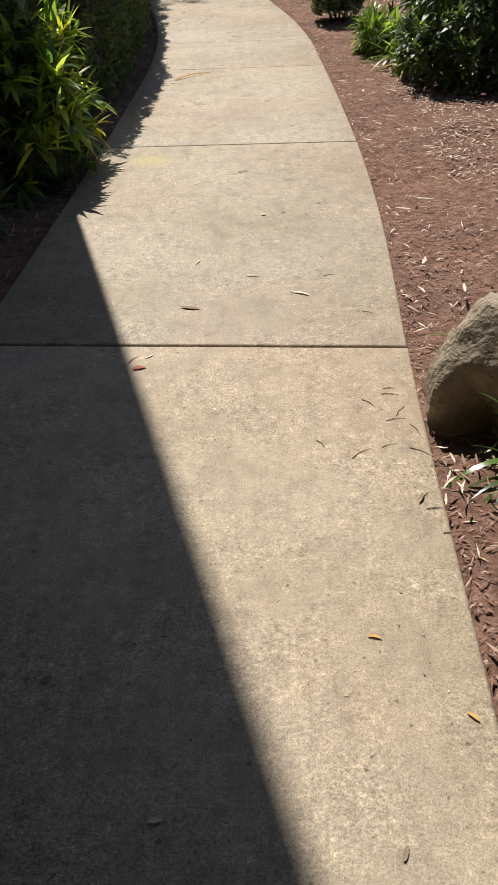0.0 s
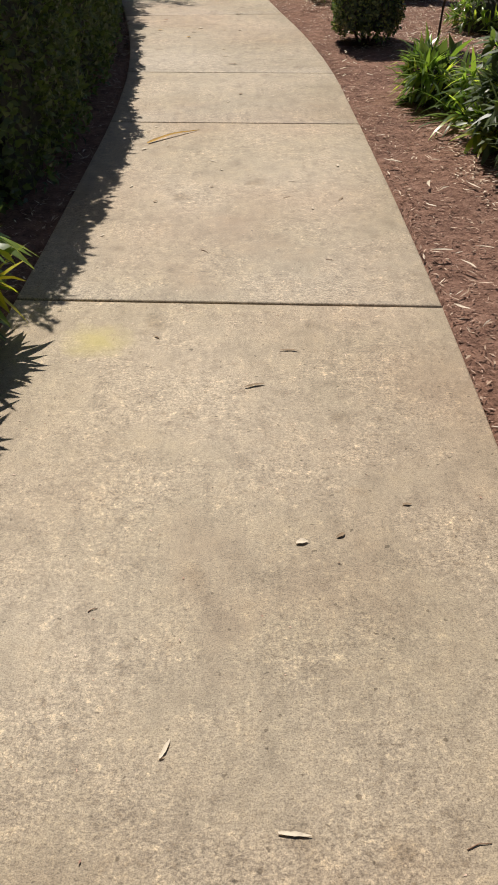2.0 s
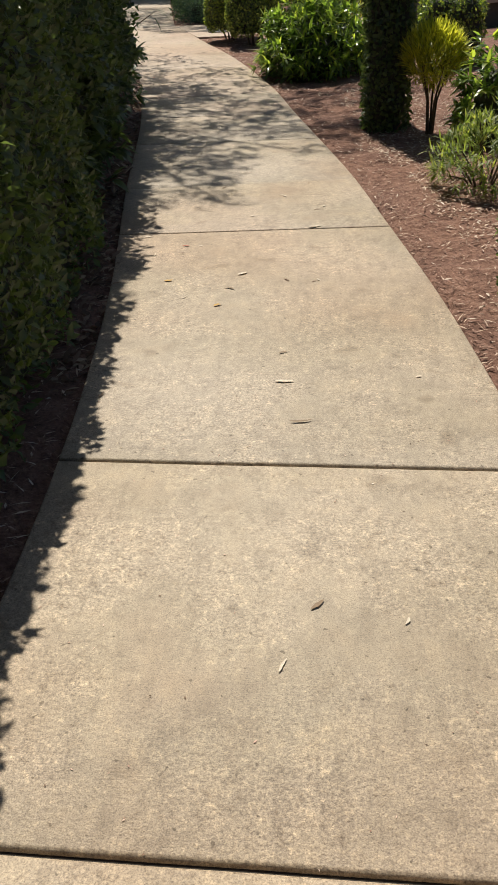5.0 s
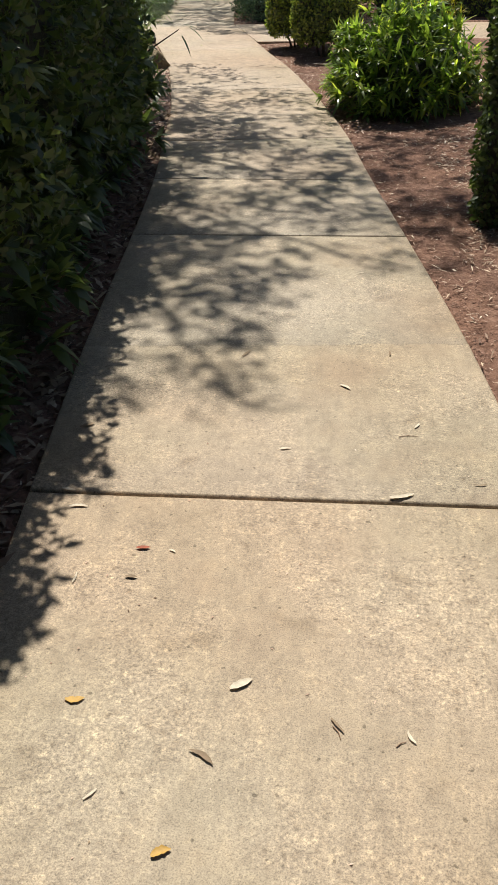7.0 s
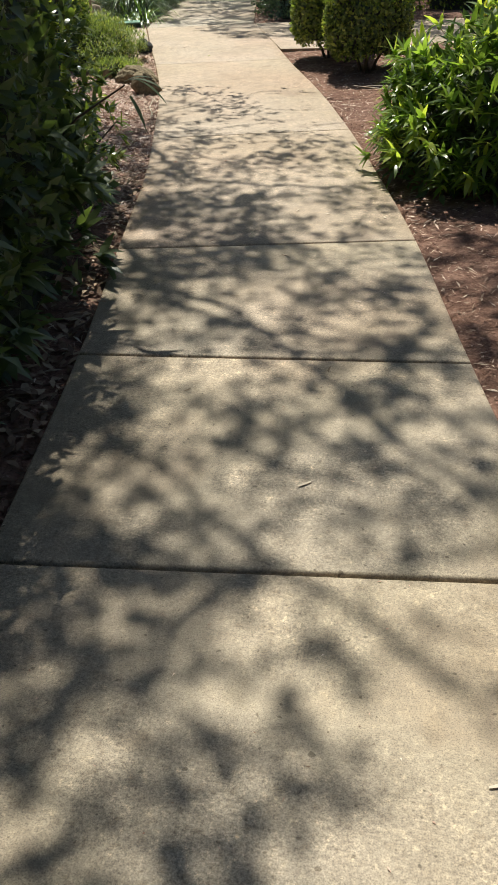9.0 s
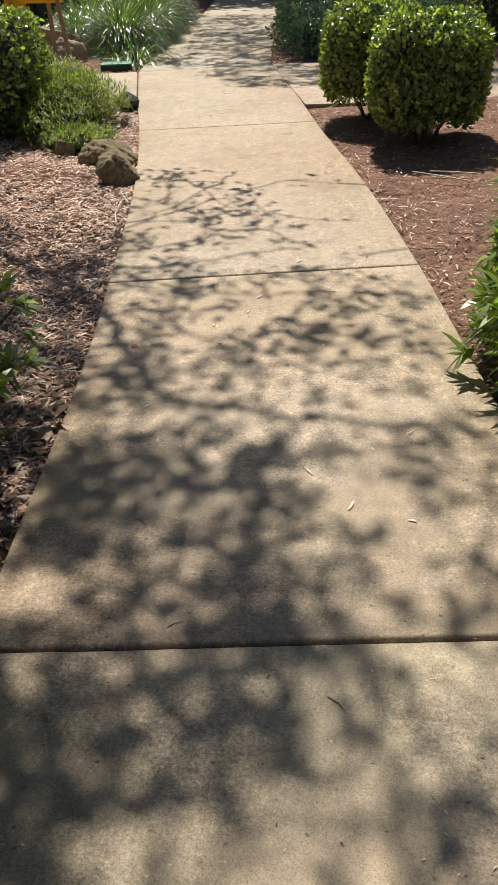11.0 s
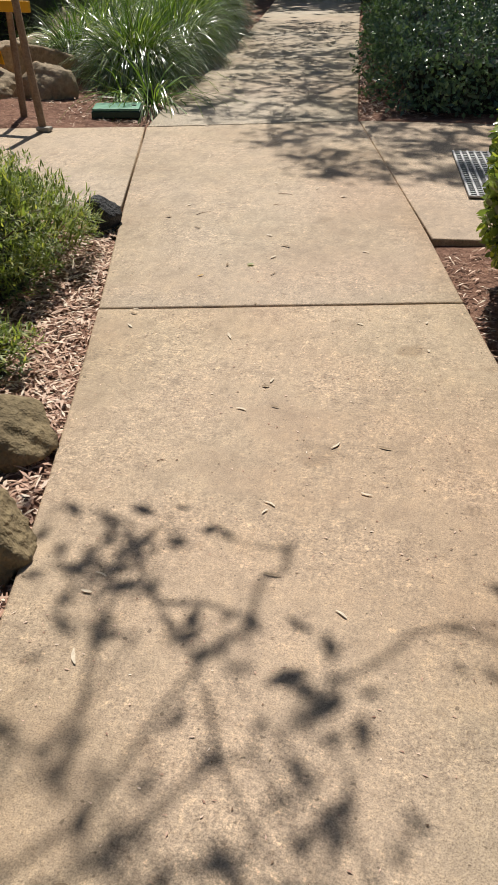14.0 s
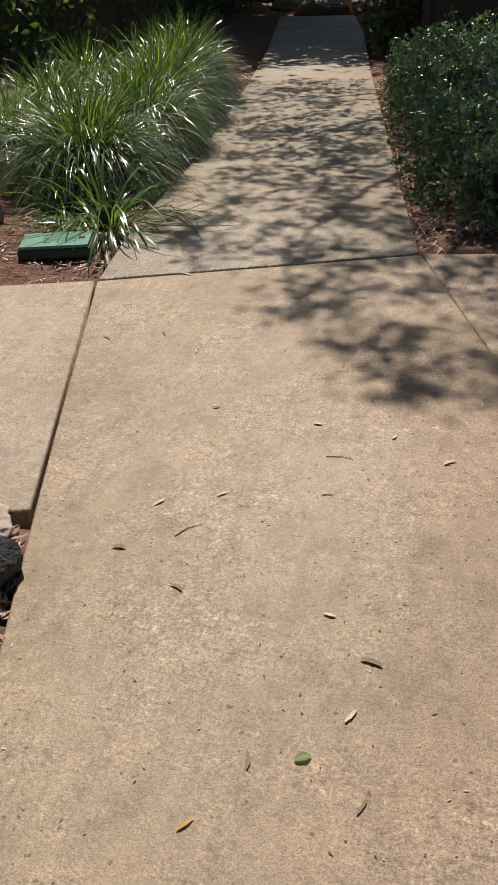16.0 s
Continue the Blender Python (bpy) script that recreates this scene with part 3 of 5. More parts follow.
def rosette_shrub(name, x, y, a, b, h, material, label, leaf=0.16, width=0.045, rosettes=60, per=9, seed=2, category="shrub", droop=0.7, stalk=True, z0=0.0, fill=True):
    """A loose shrub: arching leaves in whorls at the ends of thin stems."""
    r = np.random.default_rng(seed)
    th = thing(name, x, y, z0, label, category)
    d = unit(r.normal(0, 1, (rosettes, 3)))
    d[:, 2] = np.abs(d[:, 2]) * 0.9 + 0.05 * r.random(rosettes)
    d = unit(d)
    rad = r.uniform(0.55, 1.0, rosettes) ** 0.6 * (1 + 0.18 * lumps(d, 4, seed))
    C = d * rad[:, None] * np.array([a, b, h - 0.08]) + np.array([0, 0, 0.06])
    A, P = [], []
    for c, n in zip(C, d):
        t = r.uniform(0, 6.28, per)
        s1 = unit(np.cross(n, [0.3, 0.2, 1.0]) + 1e-6)
        s2 = np.cross(n, s1)
        tilt = r.uniform(0.5, 1.25, per)[:, None]
        A.append(unit(n * np.cos(tilt) + (s1 * np.cos(t)[:, None] + s2 * np.sin(t)[:, None]) * np.sin(tilt) + np.array([0, 0, 0.2])))
        P.append(c + r.normal(0, 0.012, (per, 3)))
    A, P = np.concatenate(A), np.concatenate(P)
    L = leaf * r.uniform(0.65, 1.2, len(P))
    v, f = blade_arrays(P, A, L, width * r.uniform(0.7, 1.2, len(P)), droop * r.uniform(0.5, 1.4, len(P)), 3)
    put("foliage", mesh_of("foliage", v, f, material), th)
    if stalk:
        for c in C[:: max(1, rosettes // 12)]:
            base = np.array([c[0] * 0.18, c[1] * 0.18, -0.04])
            mid = base * 0.5 + c * 0.5 + np.array([0, 0, 0.04])
            v, f = tube([base, mid, c], [0.009, 0.007, 0.004], 5)
            put("stem", mesh_of("stem", v, f, STEM, True), th)
    if fill:
        # inner leaves take the dark hedge leaf, so their colour carries the depth's shade
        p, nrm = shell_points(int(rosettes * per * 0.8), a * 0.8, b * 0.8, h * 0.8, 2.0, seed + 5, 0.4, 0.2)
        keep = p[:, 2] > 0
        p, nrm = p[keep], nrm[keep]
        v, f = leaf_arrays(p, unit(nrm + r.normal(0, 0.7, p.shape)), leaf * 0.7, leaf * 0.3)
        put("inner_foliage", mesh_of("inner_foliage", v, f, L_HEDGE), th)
        # dark dome behind the leaves, a painted stand-in for shade
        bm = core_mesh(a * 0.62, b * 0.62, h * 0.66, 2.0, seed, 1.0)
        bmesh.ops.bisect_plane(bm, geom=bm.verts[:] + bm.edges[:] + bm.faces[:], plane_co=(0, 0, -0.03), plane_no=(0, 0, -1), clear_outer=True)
        part("shade_core", bm, CORE, th)
    return th


def grass_clump(name, x, y, radius, h, material, label, blades=260, seed=3, width=0.014, group="strap-leaved grass border", z0=0.0, droop=1.7, core=0.2):
    r = np.random.default_rng(seed)
    th = thing(name, x, y, z0, label, "grass", group)
    t, q = r.uniform(0, 6.28, blades), r.random(blades) ** 0.6
    P = np.stack([np.cos(t) * q * radius * 0.3, np.sin(t) * q * radius * 0.3, np.full(blades, -0.02)], 1)
    lean = 0.12 + 0.95 * q + r.normal(0, 0.12, blades)
    t2 = t + r.normal(0, 0.5, blades)
    A = unit(np.stack([np.cos(t2) * np.sin(lean), np.sin(t2) * np.sin(lean), np.cos(lean)], 1))
    L = h * 1.3 * r.uniform(0.65, 1.15, blades)
    v, f = blade_arrays(P, A, L, width * r.uniform(0.6, 1.2, blades), droop * r.uniform(0.5, 1.3, blades), 6)
    put("foliage", mesh_of("foliage", v, f, material), th)
    # dark core at the blades' foot, with the clump's inner shade in its colour
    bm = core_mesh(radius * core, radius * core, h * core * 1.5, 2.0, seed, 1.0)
    part("tussock_shade_core", bm, CORE, th)
    k = max(6, blades // 6)
    t = r.uniform(0, 6.28, k)
    P = np.stack([np.cos(t) * radius * 0.28, np.sin(t) * radius * 0.28, np.full(k, 0.0)], 1)
    A = unit(np.stack([np.cos(t), np.sin(t), r.uniform(0.15, 0.6, k)], 1))
    v, f = blade_arrays(P, A, h * r.uniform(0.3, 0.6, k), width * 0.8, 0.9, 3)
    tagged(put("dry_skirt", mesh_of("dry_skirt", v, f, LITTER), th, "dry straw-coloured skirt"), kind="stuff")
    return th


def rock(name, x, y, sx, sy, sz, material, label, seed=1, z=0.0, rz=0.0, sharp=0.5, group="", cuts=(), hollow=None):
    r = np.random.default_rng(seed)
    bm = bmesh.new()
    bmesh.ops.create_icosphere(bm, subdivisions=5, radius=1)
    co = np.array([v.co[:] for v in bm.verts])
    planes = unit(r.normal(0, 1, (16, 3)))
    off = r.uniform(0.62, 0.92, 16)
    if cuts:
        planes = np.concatenate([planes, unit(np.array([c[:3] for c in cuts], float))])
        off = np.concatenate([off, [c[3] for c in cuts]])
    rad = np.min(np.where(co @ planes.T > 0.05, off / np.maximum(co @ planes.T, 0.05), 9), axis=1)
    rad = np.minimum(rad, 1.05) * sharp + (1 - sharp) * 0.85
    rad = rad * (1 + 0.04 * lumps(co, 6, seed) + 0.024 * lumps(co, 17, seed + 1) + 0.010 * lumps(co, 40, seed + 2))
    if hollow is not None:
        d = co @ unit(np.array(hollow[:3], float))
        rad = rad * (1 - hollow[3] * np.clip((d - 0.66 + 0.05 * lumps(co, 5, seed + 3)) / 0.10, 0, 1))
    p = co * rad[:, None] * np.array([sx, sy, sz])
    for v, q in zip(bm.verts, p):
        v.co = q
    me = bpy.data.meshes.new(name)
    bm.to_mesh(me)
    bm.free()
    me.materials.append(material)
    for f in me.polygons:
        f.use_smooth = True
    ob = new(name, me)
    ob.matrix_basis = pose(x, y, z, 0, 0, rz)
    return tagged(ob, label, "rock", group)


# ---- beds beside the first stretch ----
hedge_run("clipped_hedge", lambda y: left_x(y) - 0.135, 6.85, 12.55, 0.95, 2.0, -1, L_HEDGE, "tall dark green clipped hedge beside the path", 0.050, 1750, 11)
rosette_shrub("leafy_shrub", -1.47, 5.38, 0.42, 0.55, 1.25, L_SHRUB, "dense shrub with bright sunlit fronds over the path", 0.19, 0.05, 130, 9, 21)
# overlaps the shrub above; its yellow leaf is dry colour plus painted sunlight
rosette_shrub("leafy_shrub", -1.42, 5.62, 0.36, 0.42, 1.2, L_YELLOW, "yellowed fronds over the path, with sunlight in their leaf colour", 0.18, 0.035, 34, 9, 20, fill=False)
rosette_shrub("leafy_shrub", -1.95, 4.3, 0.62, 0.75, 1.2, L_HEDGE, "dark shaded shrub with long narrow leaves", 0.2, 0.05, 110, 9, 22)
rosette_shrub("leafy_shrub", -2.2, 2.2, 0.75, 0.9, 1.2, L_HEDGE, "dark shaded shrub with long narrow leaves", 0.2, 0.05, 90, 9, 23)
for i, (yy, hh, dx) in enumerate(((13.4, 1.9, 0.75), (14.5, 1.85, 0.76), (15.7, 1.7, 0.78), (16.9, 1.5, 0.72))):
    rosette_shrub("broadleaf_shrub", left_x(yy) - dx, yy, 0.70, 0.80, hh, L_HEDGE, "loose dark broad-leaved shrub overhanging the path", 0.15, 0.062, 190, 9, 31 + i)
for i in range(9):
    yy = 12.75 + i * 0.57
    rosette_shrub("low_shrub", left_x(yy) - 0.50 - 0.08 * (i % 3), yy, 0.36, 0.45, 0.58 + 0.08 * (i % 2), L_HEDGE, "low dark shrub filling the bed's edge", 0.12, 0.05, 44, 8, 330 + i)
hedge_run("shrub_border", lambda y: left_x(y) - 0.14, 12.5, 17.4, 1.1, 2.75, -1, L_HEDGE, "dark green shrub border behind the leaf litter", 0.066, 950, 14, ragged=0.16, low=0.38)
rosette_shrub("leafy_shrub", -2.98, 18.25, 0.42, 0.62, 1.35, L_BOX, "dense green small-leaved shrub beside the mulch bed", 0.085, 0.034, 330, 9, 41)

rock("boulder", 0.69, 2.44, 0.27, 0.32, 0.36, GREY_ROCK, "grey lichen-covered boulder with a dark hollow face beside the path", 5, 0.02, 0, 0.98, hollow=(-0.48, -0.86, 0.16, 0.93), cuts=((-0.95, -0.1, 0.05, 0.78), (-0.75, 0.1, 0.66, 0.86), (0.3, -0.35, 0.9, 0.9)))
grass_clump("strap_plant", 0.80, 2.16, 0.3, 0.22, L_GRASS, "low strap-leaved plant with reddish tips", 40, 51, 0.022, "strap plants by the boulder")
grass_clump("strap_plant", 1.12, 2.70, 0.28, 0.46, L_SHRUB, "arching strap-leaved plant behind the boulder", 40, 52, 0.034, "strap plants by the boulder")
# dark hedge leaf used here to put the backlit front's shade into colour
rosette_shrub("leafy_shrub", 1.85, 7.75, 0.75, 1.0, 1.15, L_HEDGE, "dark leafy shrub on the mulch bed, front shade in its leaf colour", 0.13, 0.042, 480, 9, 24)
rosette_shrub("leafy_shrub", 1.42, 8.25, 0.36, 0.55, 0.6, L_SHRUB, "low sunlit fern-like shrub on the mulch", 0.17, 0.035, 60, 8, 25)
rosette_shrub("leafy_shrub", 1.06, 9.05, 0.22, 0.26, 0.34, L_SHRUB, "bright green low shrub with long narrow leaves", 0.2, 0.03, 34, 8, 54)
grass_clump("strap_plant", 1.25, 8.6, 0.4, 0.36, L_SHRUB, "bright green arching strap-leaved plant", 60, 53, 0.03, "strap plants on the mulch bed")
clipped_shrub("topiary", 0.82, 11.2, 0.285, 0.32, 1.0, 0.03, 4.0, L_TOPIARY, "clipped rounded topiary shrub with sunlit top", "topiary", 0.034, 17000, 61)
clipped_shrub("topiary", 1.42, 13.75, 0.22, 0.24, 0.90, 0.08, 3.0, L_TOPIARY, "clipped ball shrub behind the topiary", "topiary", 0.028, 12000, 62)
clipped_shrub("topiary", 1.72, 13.65, 0.23, 0.24, 0.87, 0.08, 3.0, L_TOPIARY, "clipped ball shrub behind the topiary", "topiary", 0.028, 12000, 63)
clipped_shrub("pillar_hedge", 0.27, 15.75, 0.185, 0.24, 1.95, -0.2, 6.0, L_HEDGE, "tall narrow clipped pillar hedge in shade", "hedge", 0.046, 9000, 64)
clipped_shrub("box_hedge", 1.28, 19.75, 0.38, 0.36, 0.82, 0.05, 7.0, L_BOX, "square clipped box hedge", "hedge", 0.046, 5000, 65)
rosette_shrub("leafy_shrub", -0.41, 19.45, 0.73, 1.02, 0.92, L_SHRUB, "glossy sunlit shrub with lobed leaves by the path", 0.135, 0.036, 520, 9, 26)
rosette_shrub("leafy_shrub", 2.0, 11.7, 0.34, 0.4, 0.55, L_SHRUB, "green leafy shrub behind the red plant", 0.12, 0.035, 50, 9, 27)
rosette_shrub("leafy_shrub", 1.10, 15.0, 0.36, 0.42, 0.84, L_SHRUB, "mixed green shrub with pale flower heads", 0.12, 0.04, 120, 8, 28)
rosette_shrub("leafy_shrub", 2.5, 16.8, 0.9, 1.1, 0.55, L_SHRUB, "mixed green shrub on the far bed", 0.14, 0.05, 120, 8, 29)
rosette_shrub("golden_shrub", -0.09, 22.0, 0.42, 0.45, 1.14, L_YELLOW, "golden yellow leafy shrub behind the green ones", 0.10, 0.022, 130, 9, 71, droop=0.3)
rosette_shrub("low_ground_cover", 0.80, 13.55, 0.40, 0.48, 0.50, L_COVER, "wispy grey-green low plant on the mulch", 0.07, 0.013, 300, 8, 72, "ground cover", droop=0.3, fill=False)


def stemmed_shrub(name, x, y, z0, h, a, material, label, leaf, width, count, stems, seed, lift=0.8):
    """A bush of upright narrow leaves on bare stems."""
    r = np.random.default_rng(seed)
    th = thing(name, x, y, 0, label, "shrub")
    tips = []
    for i in range(stems):
        t = 6.28 * i / stems + r.uniform(-0.3, 0.3)
        q = r.uniform(0.35, 0.8) * a
        top = np.array([math.cos(t) * q, math.sin(t) * q, z0 + (h - z0) * r.uniform(0.35, 0.75)])
        v, f = tube([(0.02 * math.cos(t), 0.02 * math.sin(t), -0.04), (0.3 * top[0], 0.3 * top[1], z0 * 0.8), tuple(top)], [0.011, 0.009, 0.004], 6)
        put("stem", mesh_of("stem", v, f, STEM, True), th)
        tips.append(top)
    c = (h - z0) / 2
    d = unit(r.normal(0, 1, (count, 3)))
    P = d * np.array([a, a, c]) * (r.uniform(0.3, 1, count) ** 0.5)[:, None] * 0.85 + np.array([0, 0, z0 + c])
    A = unit(d * 0.8 + r.normal(0, 0.35, P.shape) + np.array([0, 0, lift]))
    L = leaf * r.uniform(0.6, 1.2, count)
    v, f = blade_arrays(P, A, L, width * r.uniform(0.7, 1.2, count), 0.35 * r.uniform(0.3, 1.5, count), 3)
    put("foliage", mesh_of("foliage", v, f, material), th)
    return th


stemmed_shrub("golden_shrub", 0.62, 15.35, 0.34, 0.90, 0.30, L_YELLOW, "yellow-green fine-leaved shrub on bare thin stems", 0.085, 0.014, 3200, 6, 73)
stemmed_shrub("red_cordyline", 1.37, 10.86, 0.40, 1.0, 0.25, L_RED, "bright red broad-leaved shrub on a thin stem", 0.08, 0.032, 1700, 1, 74, 0.7)
clipped_shrub("ball_hedge", -1.44, 22.98, 0.39, 0.38, 0.84, 0.12, 4.5, L_BOX, "clipped ball hedge with sunlit yellow-green top", "topiary", 0.041, 13500, 66, "clipped balls by the crossing")
clipped_shrub("ball_hedge", -1.90, 23.85, 0.39, 0.38, 0.86, 0.12, 4.5, L_BOX, "clipped ball hedge with sunlit yellow-green top", "topiary", 0.041, 13500, 67, "clipped balls by the crossing")

# ---- the crossing ----
hedge_run("low_hedge", lambda y: edge_x(RIGHT2, y) + 0.17, 27.15, 32.4, 2.0, 0.42, 1, L_BLUE, "low dark glossy hedge beside the far path", 0.047, 2000, 15, ragged=0.2)
hedge_run("low_hedge", lambda y: -1.45, 28.3, 31.0, 4.5, 1.02, 1, L_BOX, "bright green low hedge behind the side path", 0.06, 700, 16, ragged=0.08)
clipped_shrub("box_hedge", -4.84, 23.0, 0.40, 0.42, 0.90, 0.05, 5.0, L_BOX, "clipped box hedge on the mulch bed", "hedge", 0.047, 6500, 68)
rosette_shrub("ground_cover_mound", -4.42, 23.35, 0.48, 0.80, 0.50, L_COVER, "mounded fine grey-green ground cover", 0.036, 0.008, 2000, 9, 75, "ground cover", droop=0.25)
rosette_shrub("ground_cover_mound", -3.98, 22.62, 0.30, 0.26, 0.17, L_COVER, "low ground cover with small pink flowers", 0.035, 0.008, 300, 8, 76, "ground cover", droop=0.25)
rock("garden_rock", -3.62, 22.22, 0.24, 0.19, 0.14, ROCK, "flat brown garden rock edging the path", 8, 0.02, 15, 0.6, "rocks edging the path")
rock("garden_rock", -3.37, 21.76, 0.135, 0.15, 0.185, ROCK, "rounded brown garden rock edging the path", 9, 0.02, 60, 0.85, "rocks edging the path", cuts=((0.5, -0.5, 0.75, 0.62),))
rock("garden_rock", -4.0, 22.38, 0.08, 0.07, 0.10, ROCK, "small brown garden rock", 10, 0.02, 0, 0.7, "rocks edging the path")
rock("basalt_rock", -4.12, 24.21, 0.105, 0.10, 0.115, BASALT, "dark pitted lava rock at the slab corner", 11, 0.02, 0, 0.8)
rock("garden_rock", -4.32, 24.36, 0.21, 0.12, 0.065, PALE_STONE, "flat pale stone at the slab corner", 12, 0.0, 10, 0.9)
for i, (x, y, sx, sy, sz) in enumerate(((-5.72, 27.0, 0.33, 0.28, 0.50), (-6.2, 27.78, 0.62, 0.42, 0.46), (-6.95, 29.2, 0.45, 0.35, 0.26), (-6.5, 26.6, 0.3, 0.3, 0.3), (-7.0, 30.0, 0.55, 0.4, 0.45), (-7.3, 28.2, 0.5, 0.4, 0.45), (-7.2, 31.5, 0.6, 0.4, 0.5))):
    rock("sandstone_block", x - 0.15, y, sx * 0.8, sy * 0.8, sz * 0.7, SANDSTONE, "tan sandstone boulder in a dry-stacked bank", 80 + i, 0.02, 25 * i, 1.0, "sandstone bank")


def valve_box():
    th = thing("valve_box", -5.12, 26.72, -0.035, "green plastic irrigation box with a faded lid", "valve box", rz=17)
    part("body", box_bm(0.36, 0.25, 0.05, (0, 0, 0.025), 0.008), GREEN_DARK, th)
    lid = part("lid", box_bm(0.345, 0.235, 0.018, (0, 0, 0.059), 0.006), GREEN_PLASTIC, th, "faded green lid")
    part("bolt", box_bm(0.03, 0.03, 0.006, (0.13, 0, 0.070), 0.002), GREEN_DARK, lid)


valve_box()
grass_clump("grass_clump", -5.00, 27.10, 0.48, 0.66, L_GRASS, "bright green arching strap grass clump", 190, 90, 0.0125, core=0.12, droop=3.0)
grass_clump("grass_clump", -5.33, 27.32, 0.40, 0.50, L_GRASS, "bright green arching strap grass clump", 120, 89, 0.0115, core=0.12, droop=3.0)


def grass_mound(x, y, radius, h, blades, seed, width=0.009):
    """A dense tussock: green blades stand up from its middle, silvery ones arch out over the rim and hang."""
    r = np.random.default_rng(seed)
    th = thing("grass_clump", x, y, 0, "dense silvery green grass clump along the path", "grass", "strap-leaved grass border")
    # silver on the outer blades is leaf colour plus painted sheen
    for name, material, share, lo, hi in (("foliage", L_SILVER, 0.7, 0.35, 1.0), ("upright_foliage", L_GRASS, 0.3, 0.0, 0.62)):
        k = int(blades * share)
        t = r.uniform(0, 6.28, k)
        q = np.sqrt(r.uniform(lo * lo, hi * hi, k))
        out = np.stack([np.cos(t), np.sin(t), 0 * t], 1)
        tilt = q[:, None] * 1.45
        P = out * np.sin(tilt) * radius * 0.62 + np.array([0, 0, 1.0]) * np.cos(tilt) * h * 0.52
        P = P * r.uniform(0.55, 1.0, (k, 1))
        A = unit(out * (0.15 + 1.1 * q[:, None]) + np.array([0, 0, 1.0]) * (1.05 - 0.55 * q[:, None]) + r.normal(0, 0.22, (k, 3)))
        L = (0.30 + 0.10 * (1 - q)) * h / 0.6 * r.uniform(0.7, 1.25, k)
        v, f = blade_arrays(P, A, L, width * r.uniform(0.6, 1.2, k), (0.9 + 1.5 * q) * r.uniform(0.5, 1.4, k), 6)
        put(name, mesh_of(name, v, f, material), th)
    # dark dome under the blades: the tussock's inner shade as colour
    part("tussock_shade_core", core_mesh(radius * 0.5, radius * 0.5, h * 0.40, 2.0, seed, 1.0), CORE, th)
    return th


for i, (x, y, rad, h) in enumerate(((-5.46, 27.95, 0.66, 0.70), (-5.50, 28.95, 0.66, 0.70), (-5.72, 30.05, 0.68, 0.74), (-5.94, 31.15, 0.68, 0.74), (-6.20, 32.3, 0.66, 0.70),
                                    (-6.2, 28.3, 0.62, 0.62), (-6.5, 29.6, 0.60, 0.64), (-6.75, 30.9, 0.58, 0.64))):
    grass_mound(x, y, rad, h, 3000 if x > -6.1 else 1600, 91 + i)


def caution_sign():
    th = thing("caution_sign", -6.42, 27.0, 0.22, "yellow plastic folding caution sign standing on a sandstone block", "sign", rz=-14)
    rock("sandstone_block", -6.42, 27.0, 0.42, 0.36, 0.26, SANDSTONE, "flat sandstone block under the caution sign", 99, 0.0, 0, 0.9, "sandstone bank")
    for s in (1, -1):
        bm = bmesh.new()
        w0, w1, h, t = 0.15, 0.10, 0.66, 0.012
        ring = [(-w0, 0.0), (w0, 0.0), (w1, h), (-w1, h)]
        lo = [bm.verts.new((x, -t / 2, z)) for x, z in ring]
        hi = [bm.verts.new((x, t / 2, z)) for x, z in ring]
        bm.faces.new(lo[::-1])
        bm.faces.new(hi)
        for i in range(4):
            bm.faces.new((lo[i], lo[(i + 1) % 4], hi[(i + 1) % 4], hi[i]))
        bmesh.ops.recalc_face_normals(bm, faces=bm.faces[:])
        bmesh.ops.bevel(bm, geom=bm.edges[:], offset=0.004, segments=2, affect="EDGES")
        bmesh.ops.transform(bm, matrix=Matrix.Translation((0, -0.14 * s, 0)) @ Matrix.Rotation(-0.20 * s, 4, "X"), verts=bm.verts)
        sheet = part("panel", bm, YELLOW, th)
        front = sheet if s == 1 else front
    face = Matrix.Translation((0, -0.14, 0)) @ Matrix.Rotation(-0.20, 4, "X")
    for body, z, size in (("CAUTION", 0.56, 0.042), ("WET FLOOR", 0.515, 0.034)):
        cu = bpy.data.curves.new("lettering", "FONT")
        cu.body, cu.size, cu.align_x, cu.extrude, cu.offset = body, size, "CENTER", 0.001, 0.0006
        cu.materials.append(BLACK)
        ob = put("lettering", cu, front)
        ob.matrix_basis = face @ pose(0, -0.008, z, 90, 0, 0)
    tri = bmesh.new()
    for r0, r1 in ((0.075, 0.062),):
        a = [(r0 * math.cos(t), -0.0085, 0.40 + r0 * math.sin(t)) for t in (math.pi / 2, math.pi * 7 / 6, math.pi * 11 / 6)]
        b = [(r1 * math.cos(t), -0.0085, 0.40 + r1 * math.sin(t)) for t in (math.pi / 2, math.pi * 7 / 6, math.pi * 11 / 6)]
        va, vb = [tri.verts.new(p) for p in a], [tri.verts.new(p) for p in b]
        for i in range(3):
            tri.faces.new((va[i], va[(i + 1) % 3], vb[(i + 1) % 3], vb[i]))
    bmesh.ops.transform(tri, matrix=face, verts=tri.verts)
    part("warning_triangle", tri, BLACK, front)
    for x, z, w, h in ((0, 0.385, 0.05, 0.012), (0.01, 0.405, 0.02, 0.02), (0, 0.29, 0.12, 0.012), (0, 0.265, 0.10, 0.012)):
        bm = box_bm(w, 0.002, h, (x, -0.0085, z))
        bmesh.ops.transform(bm, matrix=face, verts=bm.verts)
        part("print_bar", bm, BLACK, front)


caution_sign()


